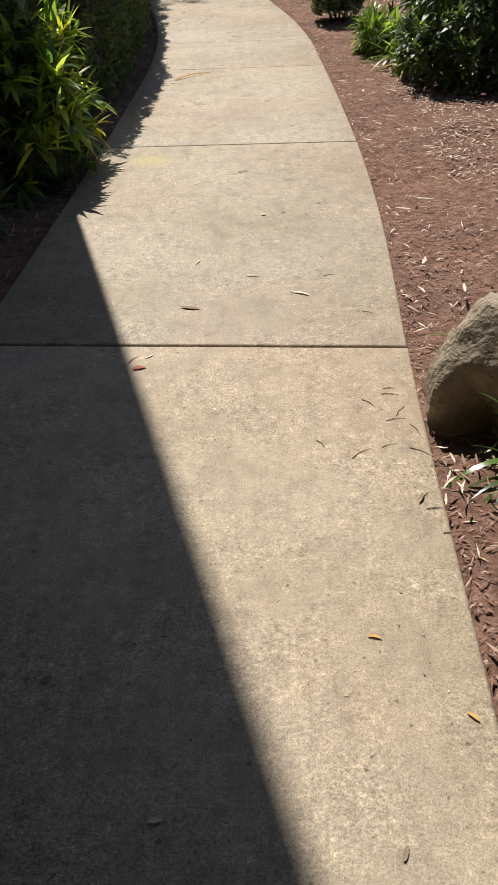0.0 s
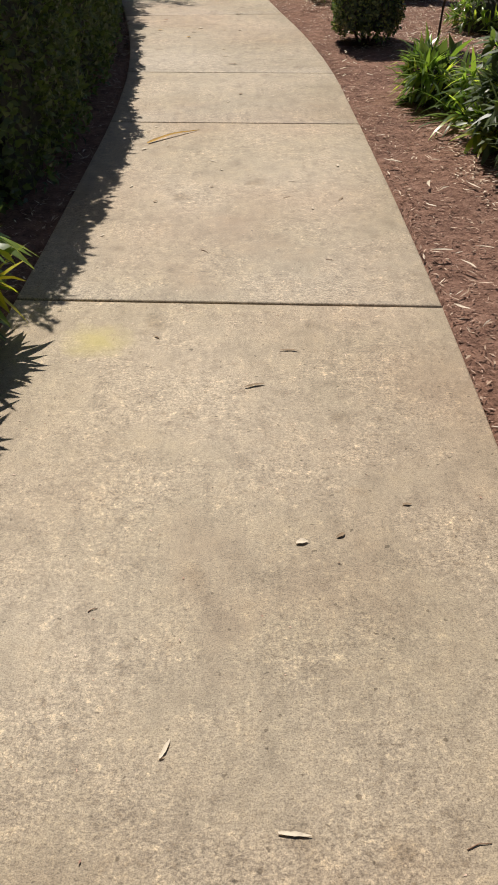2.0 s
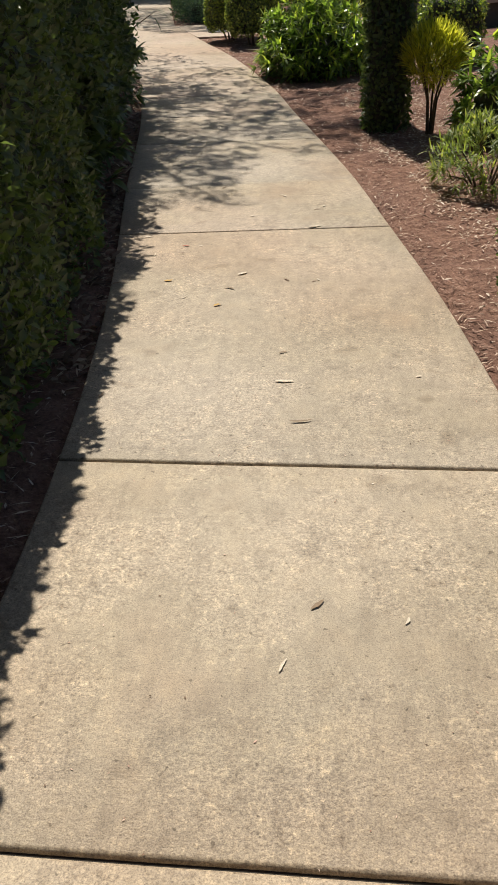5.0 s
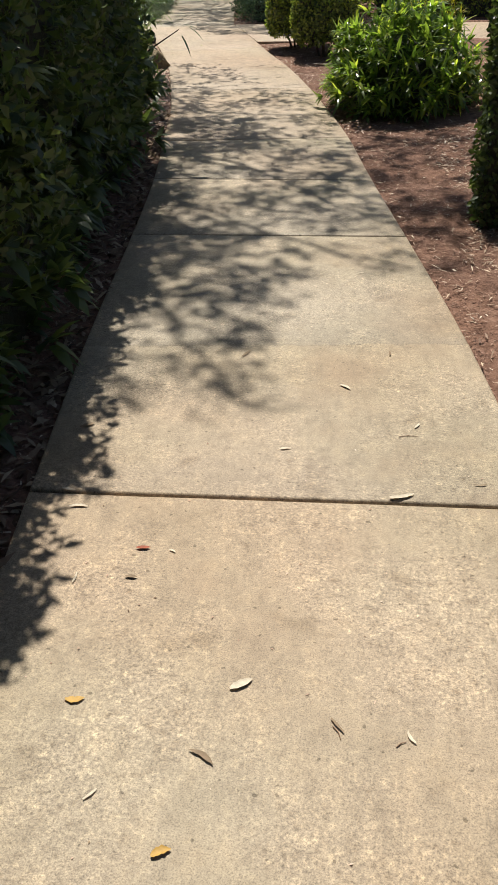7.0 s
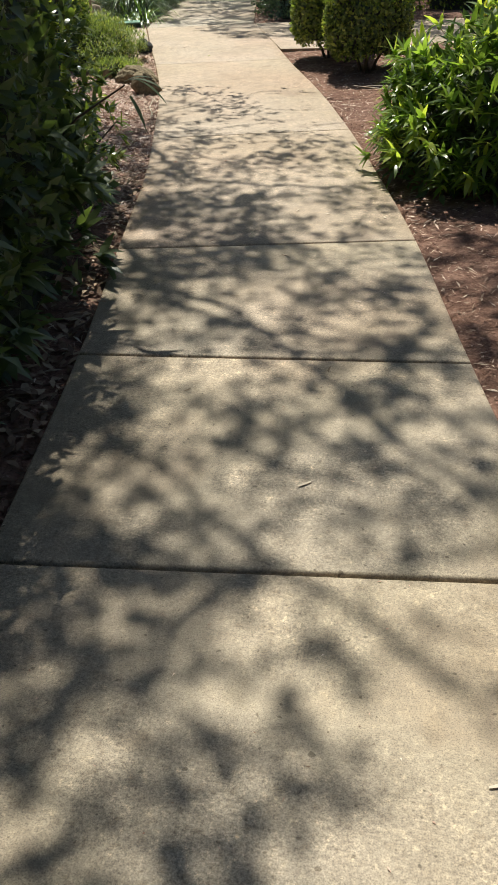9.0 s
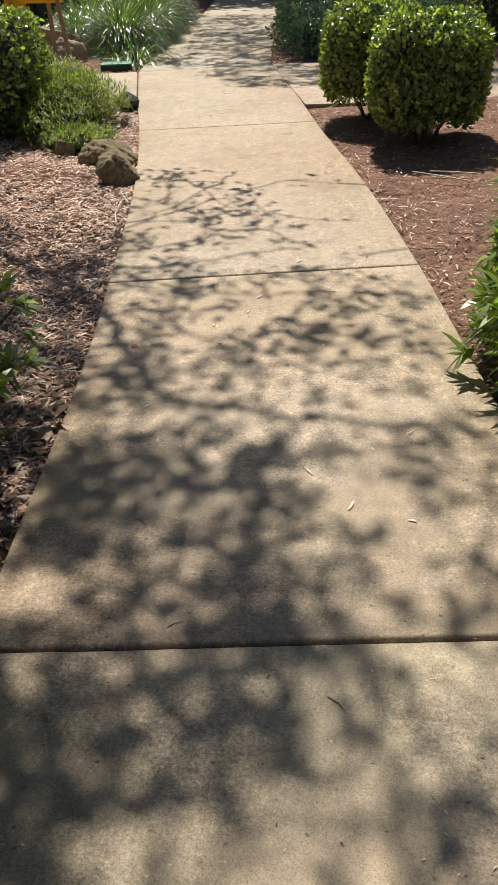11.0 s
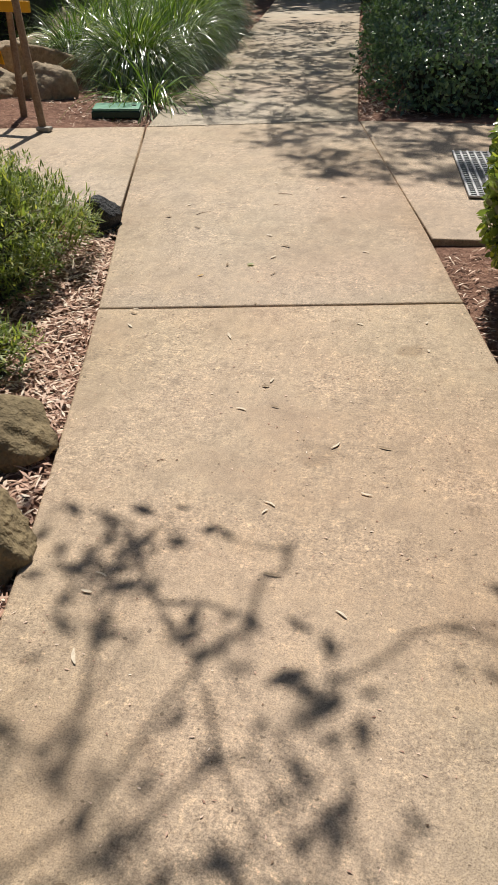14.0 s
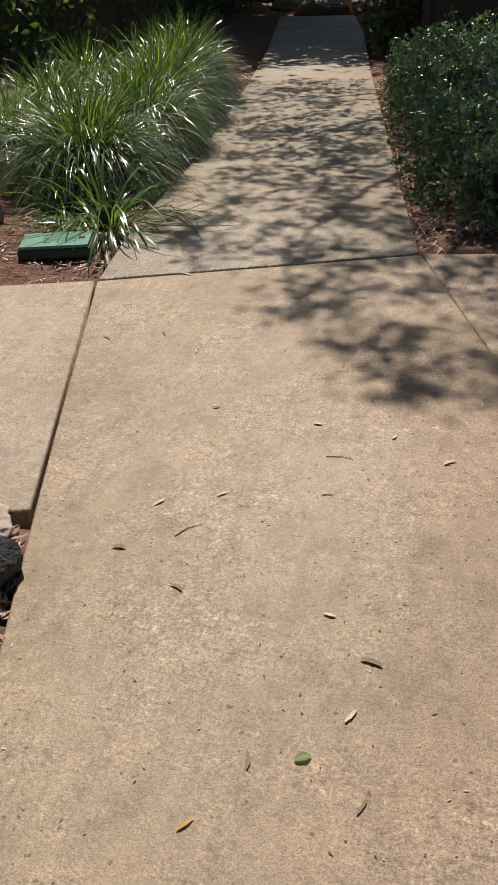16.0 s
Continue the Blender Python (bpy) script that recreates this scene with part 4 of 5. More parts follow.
def timber_barrier():
    th = thing("timber_barrier", -5.38, 25.98, 0, "weathered timber stakes with a cross rail", "barrier")
    v, f = tube([(0.06, -0.05, -0.05), (-0.03, 0.0, 0.45), (-0.10, 0.03, 0.95)], [0.028, 0.026, 0.024], 6)
    put("stake", mesh_of("stake", v, f, WOOD), th)
    v, f = tube([(-0.28, 0.30, -0.05), (-0.30, 0.32, 0.45), (-0.32, 0.34, 0.85)], [0.026, 0.024, 0.022], 6)
    put("stake", mesh_of("stake", v, f, WOOD), th)
    part("rail", box_bm(0.5, 0.03, 0.07, (-0.34, 0.22, 0.74), 0.004), YELLOW, th, "orange-yellow cross rail")
    part("foot", box_bm(0.10, 0.06, 0.03, (0.06, -0.05, 0.018), 0.01), WALL_PALE, th)


timber_barrier()


def floor_grate():
    th = thing("floor_grate", -2.02, 25.65, 0.004, "grey metal drain grate set in the side path", "grate", rz=10)
    part("backing", box_bm(0.98, 0.98, 0.004, (0, 0, 0.003)), POST, th)
    for i in range(24):
        part("grate_bar", box_bm(0.012, 0.98, 0.012, (-0.483 + i * 0.042, 0, 0.010)), STEEL, th)
    for i in range(24):
        part("cross_bar", box_bm(0.98, 0.012, 0.008, (0, -0.483 + i * 0.042, 0.009)), STEEL, th)


floor_grate()

# ---- walls and fences that close the place, two added only to block sky ----
def block(name, x0, x1, y0, y1, z1, material, label, category, z0=-0.2):
    th = new(name)
    th.matrix_basis = pose((x0 + x1) / 2, (y0 + y1) / 2, 0)
    tagged(th, label, category, kind="structure")
    part("wall", box_bm(x1 - x0, y1 - y0, z1 - z0, (0, 0, (z0 + z1) / 2), 0.01), material, th)
    return th


# unseen block behind the start, added to reduce skylight from there
tall = block("sky_blocker_building", -10.0, 6.0, -16.0, -5.0, 5.5, WALL_RENDER, "unseen dark block added behind the start of the path to cut skylight", "building")
# unseen roof overhead, added to deepen the shade on the first slabs
part("sky_blocker_roof", box_bm(5.6, 7.0, 0.14, (2.0, 9.0, 2.75), 0.01), WALL_RENDER, tall)
house = block("building", -8.0, -2.9, -4.0, 5.95, 9.0, WALL_RENDER, "tall dark rendered building behind the shrubs", "building")
part("wing_wall", box_bm(3.6, 0.28, 9.2, (2.135, 5.135, 4.4), 0.01), WALL_RENDER, house)
part("roof", box_bm(5.3, 10.1, 0.16, (-0.1, -0.05, 9.1), 0.02), POST, house)
# near-black even on its sunlit end: the wall's shade is in the colour
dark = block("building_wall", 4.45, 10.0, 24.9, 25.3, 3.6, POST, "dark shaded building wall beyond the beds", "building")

ramp_wall = tagged(new("ramp_wall"), "low dark brick ramp wall with a pale concrete cap", "wall", kind="structure")
ramp_wall.matrix_basis = pose(3.2, 24.7, 0)
part("wall", box_bm(2.6, 0.22, 0.62, (0, 0, 0.10), 0.01), WALL_RENDER, ramp_wall)
part("cap", box_bm(2.7, 0.45, 0.06, (0, 0, 0.47), 0.01, Matrix.Rotation(-0.07, 4, "Y")), WALL_PALE, ramp_wall, "pale sunlit concrete cap")


def panel_fence(x0, x1, y, h, material, label, n, slats=0):
    th = thing("fence", x0, y, 0, label, "fence")
    w = (x1 - x0) / n
    for i in range(n + 1):
        part("post", box_bm(0.09, 0.09, h + 0.1, (i * w, 0, h / 2), 0.006), POST, th)
    for i in range(n):
        if slats:
            for k in range(slats):
                part("slat", box_bm(w / slats * 0.985, 0.018, h - 0.08, ((i + (k + 0.5) / slats) * w, 0.03, h / 2 + 0.02), 0.003), material, th)
        else:
            part("panel", box_bm(w - 0.1, 0.03, h - 0.25, ((i + 0.5) * w, 0, h / 2 + 0.05), 0.004), material, th)
            part("rail", box_bm(w - 0.09, 0.05, 0.05, ((i + 0.5) * w, 0, h - 0.02), 0.004), WALL_PALE, th)
    return th


panel_fence(1.2, 6.2, 26.4, 1.5, PANEL, "olive panel fence with dark posts along the ramp", 4)
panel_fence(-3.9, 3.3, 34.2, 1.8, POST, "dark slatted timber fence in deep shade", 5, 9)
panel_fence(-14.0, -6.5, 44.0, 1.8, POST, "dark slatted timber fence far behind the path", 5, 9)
hedge_run("back_hedge", lambda y: -8.2, 27.0, 43.0, 1.6, 1.9, -1, L_HEDGE, "dark tall shrubs behind the sandstone bank", 0.12, 150, 17, ragged=0.25)
hedge_run("back_hedge", lambda y: -7.3, 29.6, 36.0, 0.8, 1.25, -1, L_HEDGE, "dark shrubs behind the grass border", 0.10, 270, 29, ragged=0.25)
hedge_run("back_hedge", lambda y: -4.6, 34.6, 43.0, 1.4, 1.5, 1, L_HEDGE, "dark tall shrubs beside the far path", 0.12, 170, 18, ragged=0.2)
for i, (x, y, sx) in enumerate(((-6.6, 42.3, 0.6), (-7.4, 42.9, 0.5), (-5.7, 42.6, 0.5), (-6.2, 43.2, 0.7), (-8.2, 42.4, 0.6))):
    rock("sandstone_block", x, y, sx, 0.35, 0.26, SANDSTONE, "weathered sandstone block at the path's end", 180 + i, 0.02, 10 * i, 0.85, "sandstone at the path's end")


hedge_run("back_hedge", lambda y: 8.5, 0.0, 24.0, 1.6, 3.2, 1, L_HEDGE, "tall dark hedge closing the garden", 0.2, 32, 19, ragged=0.25)
hedge_run("back_hedge", lambda y: -8.5, 8.0, 26.0, 1.6, 3.2, -1, L_HEDGE, "tall dark hedge closing the garden", 0.2, 32, 20, ragged=0.25)


# ---- trees ----
SLIDE = np.array([to_sun.x / to_sun.z, to_sun.y / to_sun.z])    # how far a shadow lies from what casts it, for each metre of height


def overhead(sx, sy, z):
    """The point at height z whose shadow falls at sx, sy."""
    return np.array([sx + SLIDE[0] * z, sy + SLIDE[1] * z, z])


def curved(points, n=5):
    """Points along a smooth line through the given ones."""
    p = np.array(points, float)
    q = np.concatenate([[2 * p[0] - p[1]], p, [2 * p[-1] - p[-2]]])
    out = []
    for i in range(1, len(q) - 2):
        for t in np.arange(n) / n:
            out.append(0.5 * (2 * q[i] + (q[i + 1] - q[i - 1]) * t + (2 * q[i - 1] - 5 * q[i] + 4 * q[i + 1] - q[i + 2]) * t * t + (3 * q[i] - q[i - 1] - 3 * q[i + 1] + q[i + 2]) * t ** 3))
    return np.array(out + [p[-1]])


def open_tree(name, x, y, fork, limbs, height, thick, area, tries, seed, label, leaf=0.085, per=9, tuft=0.055, trunk_r=0.13, depth=0.35, full=lambda z: 1.0):
    """A tree with long limbs, twigs that fork from the nearest wood, and tufts of leaves at the twigs' ends.
    limbs: where each one's shade falls; height(sy): how high the crown is there; thick(sx, sy): how leafy."""
    r = np.random.default_rng(seed)
    th = thing(name, x, y, 0, label, "tree")
    base = np.array([x, y, 0.0])
    fork = np.array(fork)
    v, f = tube([tuple(q) for q in curved([(0, 0, -0.1), tuple((fork - base) * np.array([0.2, 0.3, 0.5])), tuple(fork - base)])], np.linspace(trunk_r * 1.3, trunk_r * 0.8, 11), 10)
    put("trunk", mesh_of("trunk", v, f, BARK, True), th)
    nodes = []
    for shade, r0 in limbs:
        line = [fork] + [overhead(a, b, height(b) + r.normal(0, 0.08)) for a, b in shade]
        c = curved(line)
        c[5:-1] += r.normal(0, 0.018, (len(c) - 6, 3))
        v, f = tube([tuple(q - base) for q in c], np.linspace(r0, 0.006, len(c)), 7)
        put("limb", mesh_of("limb", v, f, BARK, True), th)
        nodes.append(c[5:])
    nodes = np.concatenate(nodes)
    (x0, x1), (y0, y1) = area
    S = np.stack([r.uniform(x0, x1, tries), r.uniform(y0, y1, tries)], 1)
    Q = np.stack([S[:, 0], S[:, 1], 0 * S[:, 0]], 1)
    open_sky = 0.5 + 0.40 * lumps(Q, 3.0, seed + 1) + 0.45 * lumps(Q, 7.0, seed + 2)
    keep = r.random(tries) < np.array([thick(a, b) for a, b in S]) * np.clip(0.15 + open_sky, 0.06, 1.2)
    S = S[keep]
    T = np.array([overhead(a, b, height(b) + r.normal(0, depth)) for a, b in S])
    T = T[np.argsort(np.linalg.norm(T - fork, axis=1))]
    wood, tw, P = nodes.copy(), [], []
    for q in T:
        d = np.linalg.norm(wood - q, axis=1)
        i = int(np.argmin(d))
        s = wood[i]
        if d[i] > 0.05:
            side = unit(r.normal(0, 1, 3)) * 0.10 * d[i]
            m1, m2 = s * 0.65 + q * 0.35 + side, s * 0.3 + q * 0.7 + side * 0.8
            far = min(1.0, d[i] / 0.8)
            tw.append(tube([tuple(s - base), tuple(m1 - base), tuple(m2 - base), tuple(q - base)], [0.0045 + 0.0075 * far, 0.0045 + 0.0045 * far, 0.0045, 0.003], 3))
            wood = np.concatenate([wood, [m1, m2, q]])
        k = int(per * r.uniform(0.25, 1.5) * full(q[2])) + 1
        P.append(q + r.normal(0, tuft * r.uniform(0.5, 1.5), (k, 3)))
    v, f = join(tw)
    tagged(put("twigs", mesh_of("twigs", v, f, BARK, True), th), kind="stuff")
    P = np.concatenate(P) - base
    A = unit(r.normal(0, 1, P.shape) + np.array([0, 0, -0.2]))
    L = leaf * r.uniform(0.6, 1.35, len(P))
    v, f = leaf_arrays(P, A, L, L * 0.42)
    put("crown", mesh_of("crown", v, f, L_TREE), th)
    return th


def across(sx, sy):
    """0 at the path's left edge, 1 at its right edge."""
    a, b = edge_x(LEFT, sy), edge_x(RIGHT, sy)
    return (sx - a) / (b - a)


def arch_leaves(sx, sy):
    u = across(sx, sy)
    if u < 0 and sy < 18.5:
        return 1.2
    if sy < 14.6:
        return (1.3 if u < 0.16 else 0.55) * min(1, max(0, (sy - 12.9) / 0.5)) if u < 0.42 + 0.1 * (sy - 13.1) else 0.0
    if sy < 15.3:
        return 1.4 if u < 0.16 else 0.75 if u < 0.62 else 0.10
    if sy < 17.3:
        return 1.1 if u < 0.2 else 0.54 if u < 1.45 else 0.1
    if sy < 18.5:
        return 1.8 if u < 0.5 else 0.36
    if sy < 20.1:
        return 0.9 if u < 0.0 else 0.62 if u < 0.5 else 0.42 if u < 0.95 else 0.05
    edge = 0.75 - 0.18 * (sy - 20.1)
    return (0.6 if sy < 20.6 else 0.12) if u < 0 else 0.34 if u < edge else 0.02


def far_leaves(sx, sy):
    if sy < 26.8:
        return 0.55 if sx > -3.35 - 0.85 * (sy - 25.4) else 0.0
    if sy < 30.0:
        return 0.62 if sx > -4.62 - 0.12 * (sy - 27) else 0.12
    return 0.32


open_tree("garden_tree", -6.6, 22.3, (-6.1, 22.6, 2.7), [
    ([(-3.3, 18.7), (-2.5, 17.9), (-2.01, 17.22), (-1.78, 16.88), (-1.52, 16.72), (-1.1, 16.62), (-0.5, 16.45), (0.1, 16.3)], 0.048),
    ([(-3.6, 20.3), (-2.74, 19.67), (-2.42, 19.15), (-2.2, 18.87), (-1.71, 18.77), (-1.32, 18.76), (-1.1, 18.5)], 0.034),
    ([(-3.6, 20.2), (-3.03, 20.64), (-2.86, 20.99), (-2.69, 21.69), (-2.63, 22.0)], 0.011),
    ([(-3.7, 20.7), (-3.2, 20.95), (-2.95, 21.3), (-3.0, 21.75), (-3.04, 21.95)], 0.009),
    ([(-3.5, 20.6), (-2.9, 20.9), (-2.63, 21.3), (-2.5, 21.49), (-2.32, 21.75)], 0.009),
    ([(-3.6, 19.9), (-3.0, 20.05), (-2.5, 20.2), (-2.0, 20.5)], 0.012),
    ([(-3.4, 20.1), (-2.87, 20.35), (-2.6, 20.47), (-2.39, 20.76), (-2.1, 20.7)], 0.012),
    ([(-3.0, 17.4), (-2.3, 15.8), (-1.6, 14.4), (-1.21, 13.66), (-1.02, 13.37), (-0.84, 13.13), (-0.66, 13.18)], 0.034),
    ([(-2.6, 17.5), (-1.6, 16.9), (-0.8, 15.9), (-0.2, 15.4), (0.3, 15.3)], 0.034),
    ([(-2.5, 16.6), (-1.5, 15.6), (-0.73, 14.96), (-0.41, 14.77), (-0.42, 14.6)], 0.030),
    ([(-3.4, 19.5), (-2.6, 18.5), (-2.2, 18.2), (-1.7, 18.0), (-1.3, 17.9)], 0.034)],
    lambda sy: float(np.interp(sy, [11, 13, 15.5, 17, 18.5, 20, 22], [6.6, 6.6, 6.9, 6.7, 5.9, 4.6, 3.3])), arch_leaves, ((-4.8, 0.9), (11.3, 22.0)), 17000, 201,
    "tall garden tree arching over the path with an open crown", full=lambda z: min(1.0, max(0.3, (z - 2.6) / 4.2)))
open_tree("garden_tree", -1.4, 35.2, (-2.3, 34.5, 3.4), [
    ([(-3.4, 31.4), (-3.87, 30.46), (-4.35, 29.71), (-4.56, 29.07), (-4.9, 28.6)], 0.04),
    ([(-3.2, 30.2), (-3.5, 28.8), (-3.8, 27.6), (-3.9, 26.6), (-3.6, 25.7)], 0.04),
    ([(-2.6, 30.0), (-2.5, 28.4), (-2.9, 27.0), (-3.0, 26.0)], 0.034),
    ([(-4.2, 31.6), (-5.0, 31.0), (-5.6, 30.2)], 0.03)],
    lambda sy: float(np.interp(sy, [25.5, 30], [6.3, 4.2])), far_leaves, ((-5.8, 0.4), (25.3, 32.6)), 12500, 202, "garden tree with an open crown by the far path")


def dense_tree(name, x, y, h, crown, seed, label, limbs, leaves, lean, leaf, clump, trunk_r=0.13):
    """Trunk, forking limbs through a broad crown, and leaf clumps at the ends of their twigs."""
    r = np.random.default_rng(seed)
    th = thing(name, x, y, 0, label, "tree")
    (cx, cy, cz), (a, b, c) = crown
    centre = np.array([cx - x, cy - y, cz])
    fork = np.array([lean[0], lean[1], h])
    v, f = tube([(0, 0, -0.1), (lean[0] * 0.3, lean[1] * 0.3, h * 0.5), tuple(fork)], [trunk_r * 1.25, trunk_r, trunk_r * 0.85], 10)
    put("trunk", mesh_of("trunk", v, f, BARK, True), th)
    ends, tw = [], []
    for i in range(limbs):
        along_y = -1 + 2 * ((i + 0.5) / limbs)
        end = centre + np.array([a * (((i * 0.618) % 1.0) * 2 - 1), b * along_y, c * r.uniform(-1, 1)]) + r.normal(0, 0.15, 3)
        mid = fork * 0.5 + end * 0.5 + np.array([0, 0, 0.35]) + r.normal(0, 0.2, 3)
        v, f = tube([tuple(fork), tuple(mid), tuple(end)], [trunk_r * 0.5, 0.03, 0.009], 7)
        put("limb", mesh_of("limb", v, f, BARK, True), th)
        for k in range(9):
            s = mid + (end - mid) * r.uniform(0.25, 1.0)
            e = s + unit(r.normal(0, 1, 3) * np.array([1, 1, 0.5])) * r.uniform(0.35, 1.0)
            m2 = (s + e) / 2 + r.normal(0, 0.07, 3)
            tw.append(tube([tuple(s), tuple(m2), tuple(e)], [0.014, 0.009, 0.004], 5))
            ends += [e, m2]
    v, f = join(tw)
    tagged(put("twigs", mesh_of("twigs", v, f, BARK, True), th), kind="stuff")
    P = np.array(ends)[r.integers(0, len(ends), leaves)] + r.normal(0, clump * 0.5, (leaves, 3)) * np.array([1, 1, 0.7])
    L = leaf * r.uniform(0.7, 1.3, leaves)
    v, f = leaf_arrays(P, unit(r.normal(0, 1, (leaves, 3)) + np.array([0, 0, -0.3])), L, L * 0.45)
    put("crown", mesh_of("crown", v, f, L_TREE), th)
    return th


dense_tree("garden_tree", -8.9, 41.5, 3.0, ((-6.5, 41.2, 5.0), (2.2, 4.2, 0.8)), 203, "dense garden tree shading the path's end", 40, 34000, (0.3, 0.1), 0.23, 0.6)
dense_tree("garden_tree", 2.6, 38.0, 3.0, ((0.8, 38.5, 5.2), (3.5, 3.4, 1.6)), 204, "dense garden tree behind the dark fence", 16, 14000, (0.0, 0.1), 0.17, 0.34)


# ---- mulch, litter and things fallen on the path ----
def in_bed(P):
    x, y = P[:, 0], P[:, 1]
    ys = np.linspace(-4, 41, 400)
    lx = np.interp(y, ys, [left_x(q) if q < 26.3 else edge_x(LEFT2, q) for q in ys])
    rx = np.interp(y, ys, [right_x(q) if q < 26.3 else edge_x(RIGHT2, q) for q in ys])
    side_l = (x < -3.9) & (y > 24.42 + 0.325 * (x + 4.135)) & (y < 26.3 + 0.325 * (x + 4.705))
    side_r = (x > -3.4) & (y > 24.32 + 0.17 * (x + 2.5)) & (y < 26.95 + 0.17 * (x + 3.3))
    return ((x < lx - 0.015) | (x > rx + 0.015)) & ~side_l & ~side_r


def bed_height(P):
    y, x = P[:, 1], P[:, 0]
    ys = np.linspace(-4, 41, 400)
    lx = np.interp(y, ys, [left_x(q) if q < 26.5 else edge_x(LEFT2, q) for q in ys])
    rx = np.interp(y, ys, [right_x(q) if q < 26.5 else edge_x(RIGHT2, q) for q in ys])
    d = np.maximum(lx - x, x - rx)
    Q = np.stack([x, y, 0 * x], 1)
    return -0.035 + 0.022 * lumps(Q, 1.6, 3) + 0.010 * lumps(Q, 7.0, 4) + 0.05 * np.clip((d - 0.15) / 0.8, 0, 1)


def scatter(k, x0, x1, y0, y1, near, seed):
    """Points on the beds, thicker near the path."""
    r = np.random.default_rng(seed)
    y = r.uniform(y0, y1, k)
    side = r.random(k) < near
    ys = np.linspace(y0, y1, 200)
    lx = np.interp(y, ys, [left_x(q) if q < 26.3 else edge_x(LEFT2, q) for q in ys])
    rx = np.interp(y, ys, [right_x(q) if q < 26.3 else edge_x(RIGHT2, q) for q in ys])
    off = 2.6 * r.random(k) ** 1.4
    x = np.where(side, rx + off, lx - off * 0.8)
    P = np.stack([x, y, 0 * x], 1)
    P = P[in_bed(P)]
    P[:, 2] = bed_height(P)
    return P, r


def flakes(name, P, r, L, W, material, label, lift=0.012, tilt=0.25):
    k = len(P)
    t = r.uniform(0, 6.28, k)
    A = unit(np.stack([np.cos(t), np.sin(t), r.normal(0, tilt, k)], 1))
    ln = L * r.uniform(0.5, 1.5, k)
    up = np.tile([0, 0, 1.0], (k, 1)) + r.normal(0, tilt, (k, 3))
    S = unit(np.cross(A, up)) * (W * r.uniform(0.3, 0.7, k))[:, None]
    B = P + np.array([0, 0, lift]) * r.uniform(0.3, 1.3, (k, 1))
    T = B + A * ln[:, None]
    mid = B + A * (ln * r.uniform(0.3, 0.7, k))[:, None]
    bend = np.array([0, 0, 1.0]) * (W * r.uniform(0, 0.5, k))[:, None]
    v = np.stack([B, mid + S + bend, T, mid - S + bend], 1).reshape(-1, 3)
    f = (np.arange(k)[:, None, None] * 4 + np.array([[0, 1, 3], [1, 2, 3]])[None]).reshape(-1, 3)
    return tagged(new(name, mesh_of(name, v, f, material)), label, "ground litter", kind="stuff")


P, r = scatter(130000, 0, 0, -1.5, 34, 0.6, 301)
flakes("mulch_chips", P, r, 0.026, 0.0062, CHIPS, "loose red-brown bark mulch chips", 0.006, 0.2)
P, r = scatter(17000, 0, 0, -1.5, 34, 0.55, 302)
flakes("leaf_litter", P, r, 0.050, 0.0085, LITTER, "pale dry leaf and bark litter on the mulch", 0.016, 0.22)
P, r = scatter(36000, 0, 0, 18.0, 24.4, 0.06, 303)
flakes("leaf_litter", P, r, 0.048, 0.010, PALE_LITTER, "thick pale bark litter on the bed", 0.012, 0.2)
P, r = scatter(26000, 0, 0, 5.0, 18.0, 1.0, 304)
ys304 = np.linspace(5, 18, 80)
P = P[P[:, 0] > np.interp(P[:, 1], ys304, [right_x(q) for q in ys304]) + 0.45 + 0.25 * lumps(P, 2.0, 9)]
flakes("leaf_litter", P, r, 0.040, 0.010, LITTER, "straw-coloured bark litter under the shrubs", 0.012, 0.2)
P, r = scatter(9000, 0, 0, 10.5, 19.0, 0.0, 305)
P = P[np.array([left_x(q) for q in P[:, 1]]) - P[:, 0] < 1.0]
flakes("leaf_litter", P, r, 0.07, 0.024, TWIGS, "dark brown dead leaves under the shrubs", 0.015, 0.25)


P, r = scatter(14000, 0, 0, 26.5, 33.0, 0.55, 306)
P = P[np.minimum(np.abs(P[:, 0] - np.interp(P[:, 1], [p[0] for p in LEFT2], [p[1] for p in LEFT2])), np.abs(P[:, 0] - np.interp(P[:, 1], [p[0] for p in RIGHT2], [p[1] for p in RIGHT2]))) < 0.7]
flakes("leaf_litter", P, r, 0.055, 0.010, PALE_LITTER, "pale dry leaf litter at the foot of the hedge and grasses", 0.012, 0.25)


def fallen(name, x, y, length, width, rz, material, label, curl=0.25, group="fallen leaves on the path"):
    """One dry leaf lying on the concrete, curled along its rib."""
    n, V = 9, []
    r0 = random.Random(int(abs(x * 977 + y * 131) * 100))
    bow = r0.uniform(-0.12, 0.12)
    curl *= r0.uniform(0.3, 1.1)
    for i in range(n):
        s = i / (n - 1)
        w = width * 0.36 * (math.sin(math.pi * min(1, 0.06 + s * 0.94)) ** 0.8) * (0.8 + 0.4 * r0.random()) + 0.0006
        z = 0.003 + curl * length * 0.35 * (s - 0.5) ** 2
        side = r0.uniform(-0.01, 0.01) * length + bow * length * math.sin(3 * s)
        V += [((s - 0.5) * length, -w + side, z + w * curl * 1.6), ((s - 0.5) * length, side, z), ((s - 0.5) * length, w + side, z + w * curl * 1.6)]
    F = []
    for i in range(n - 1):
        a = 3 * i
        F += [(a, a + 3, a + 4, a + 1), (a + 1, a + 4, a + 5, a + 2)]
    ob = new(name, mesh_of(name, V, F, material, True))
    ob.matrix_basis = pose(x, y, 0.001, 0, 0, rz)
    return tagged(ob, label, "leaf", group)


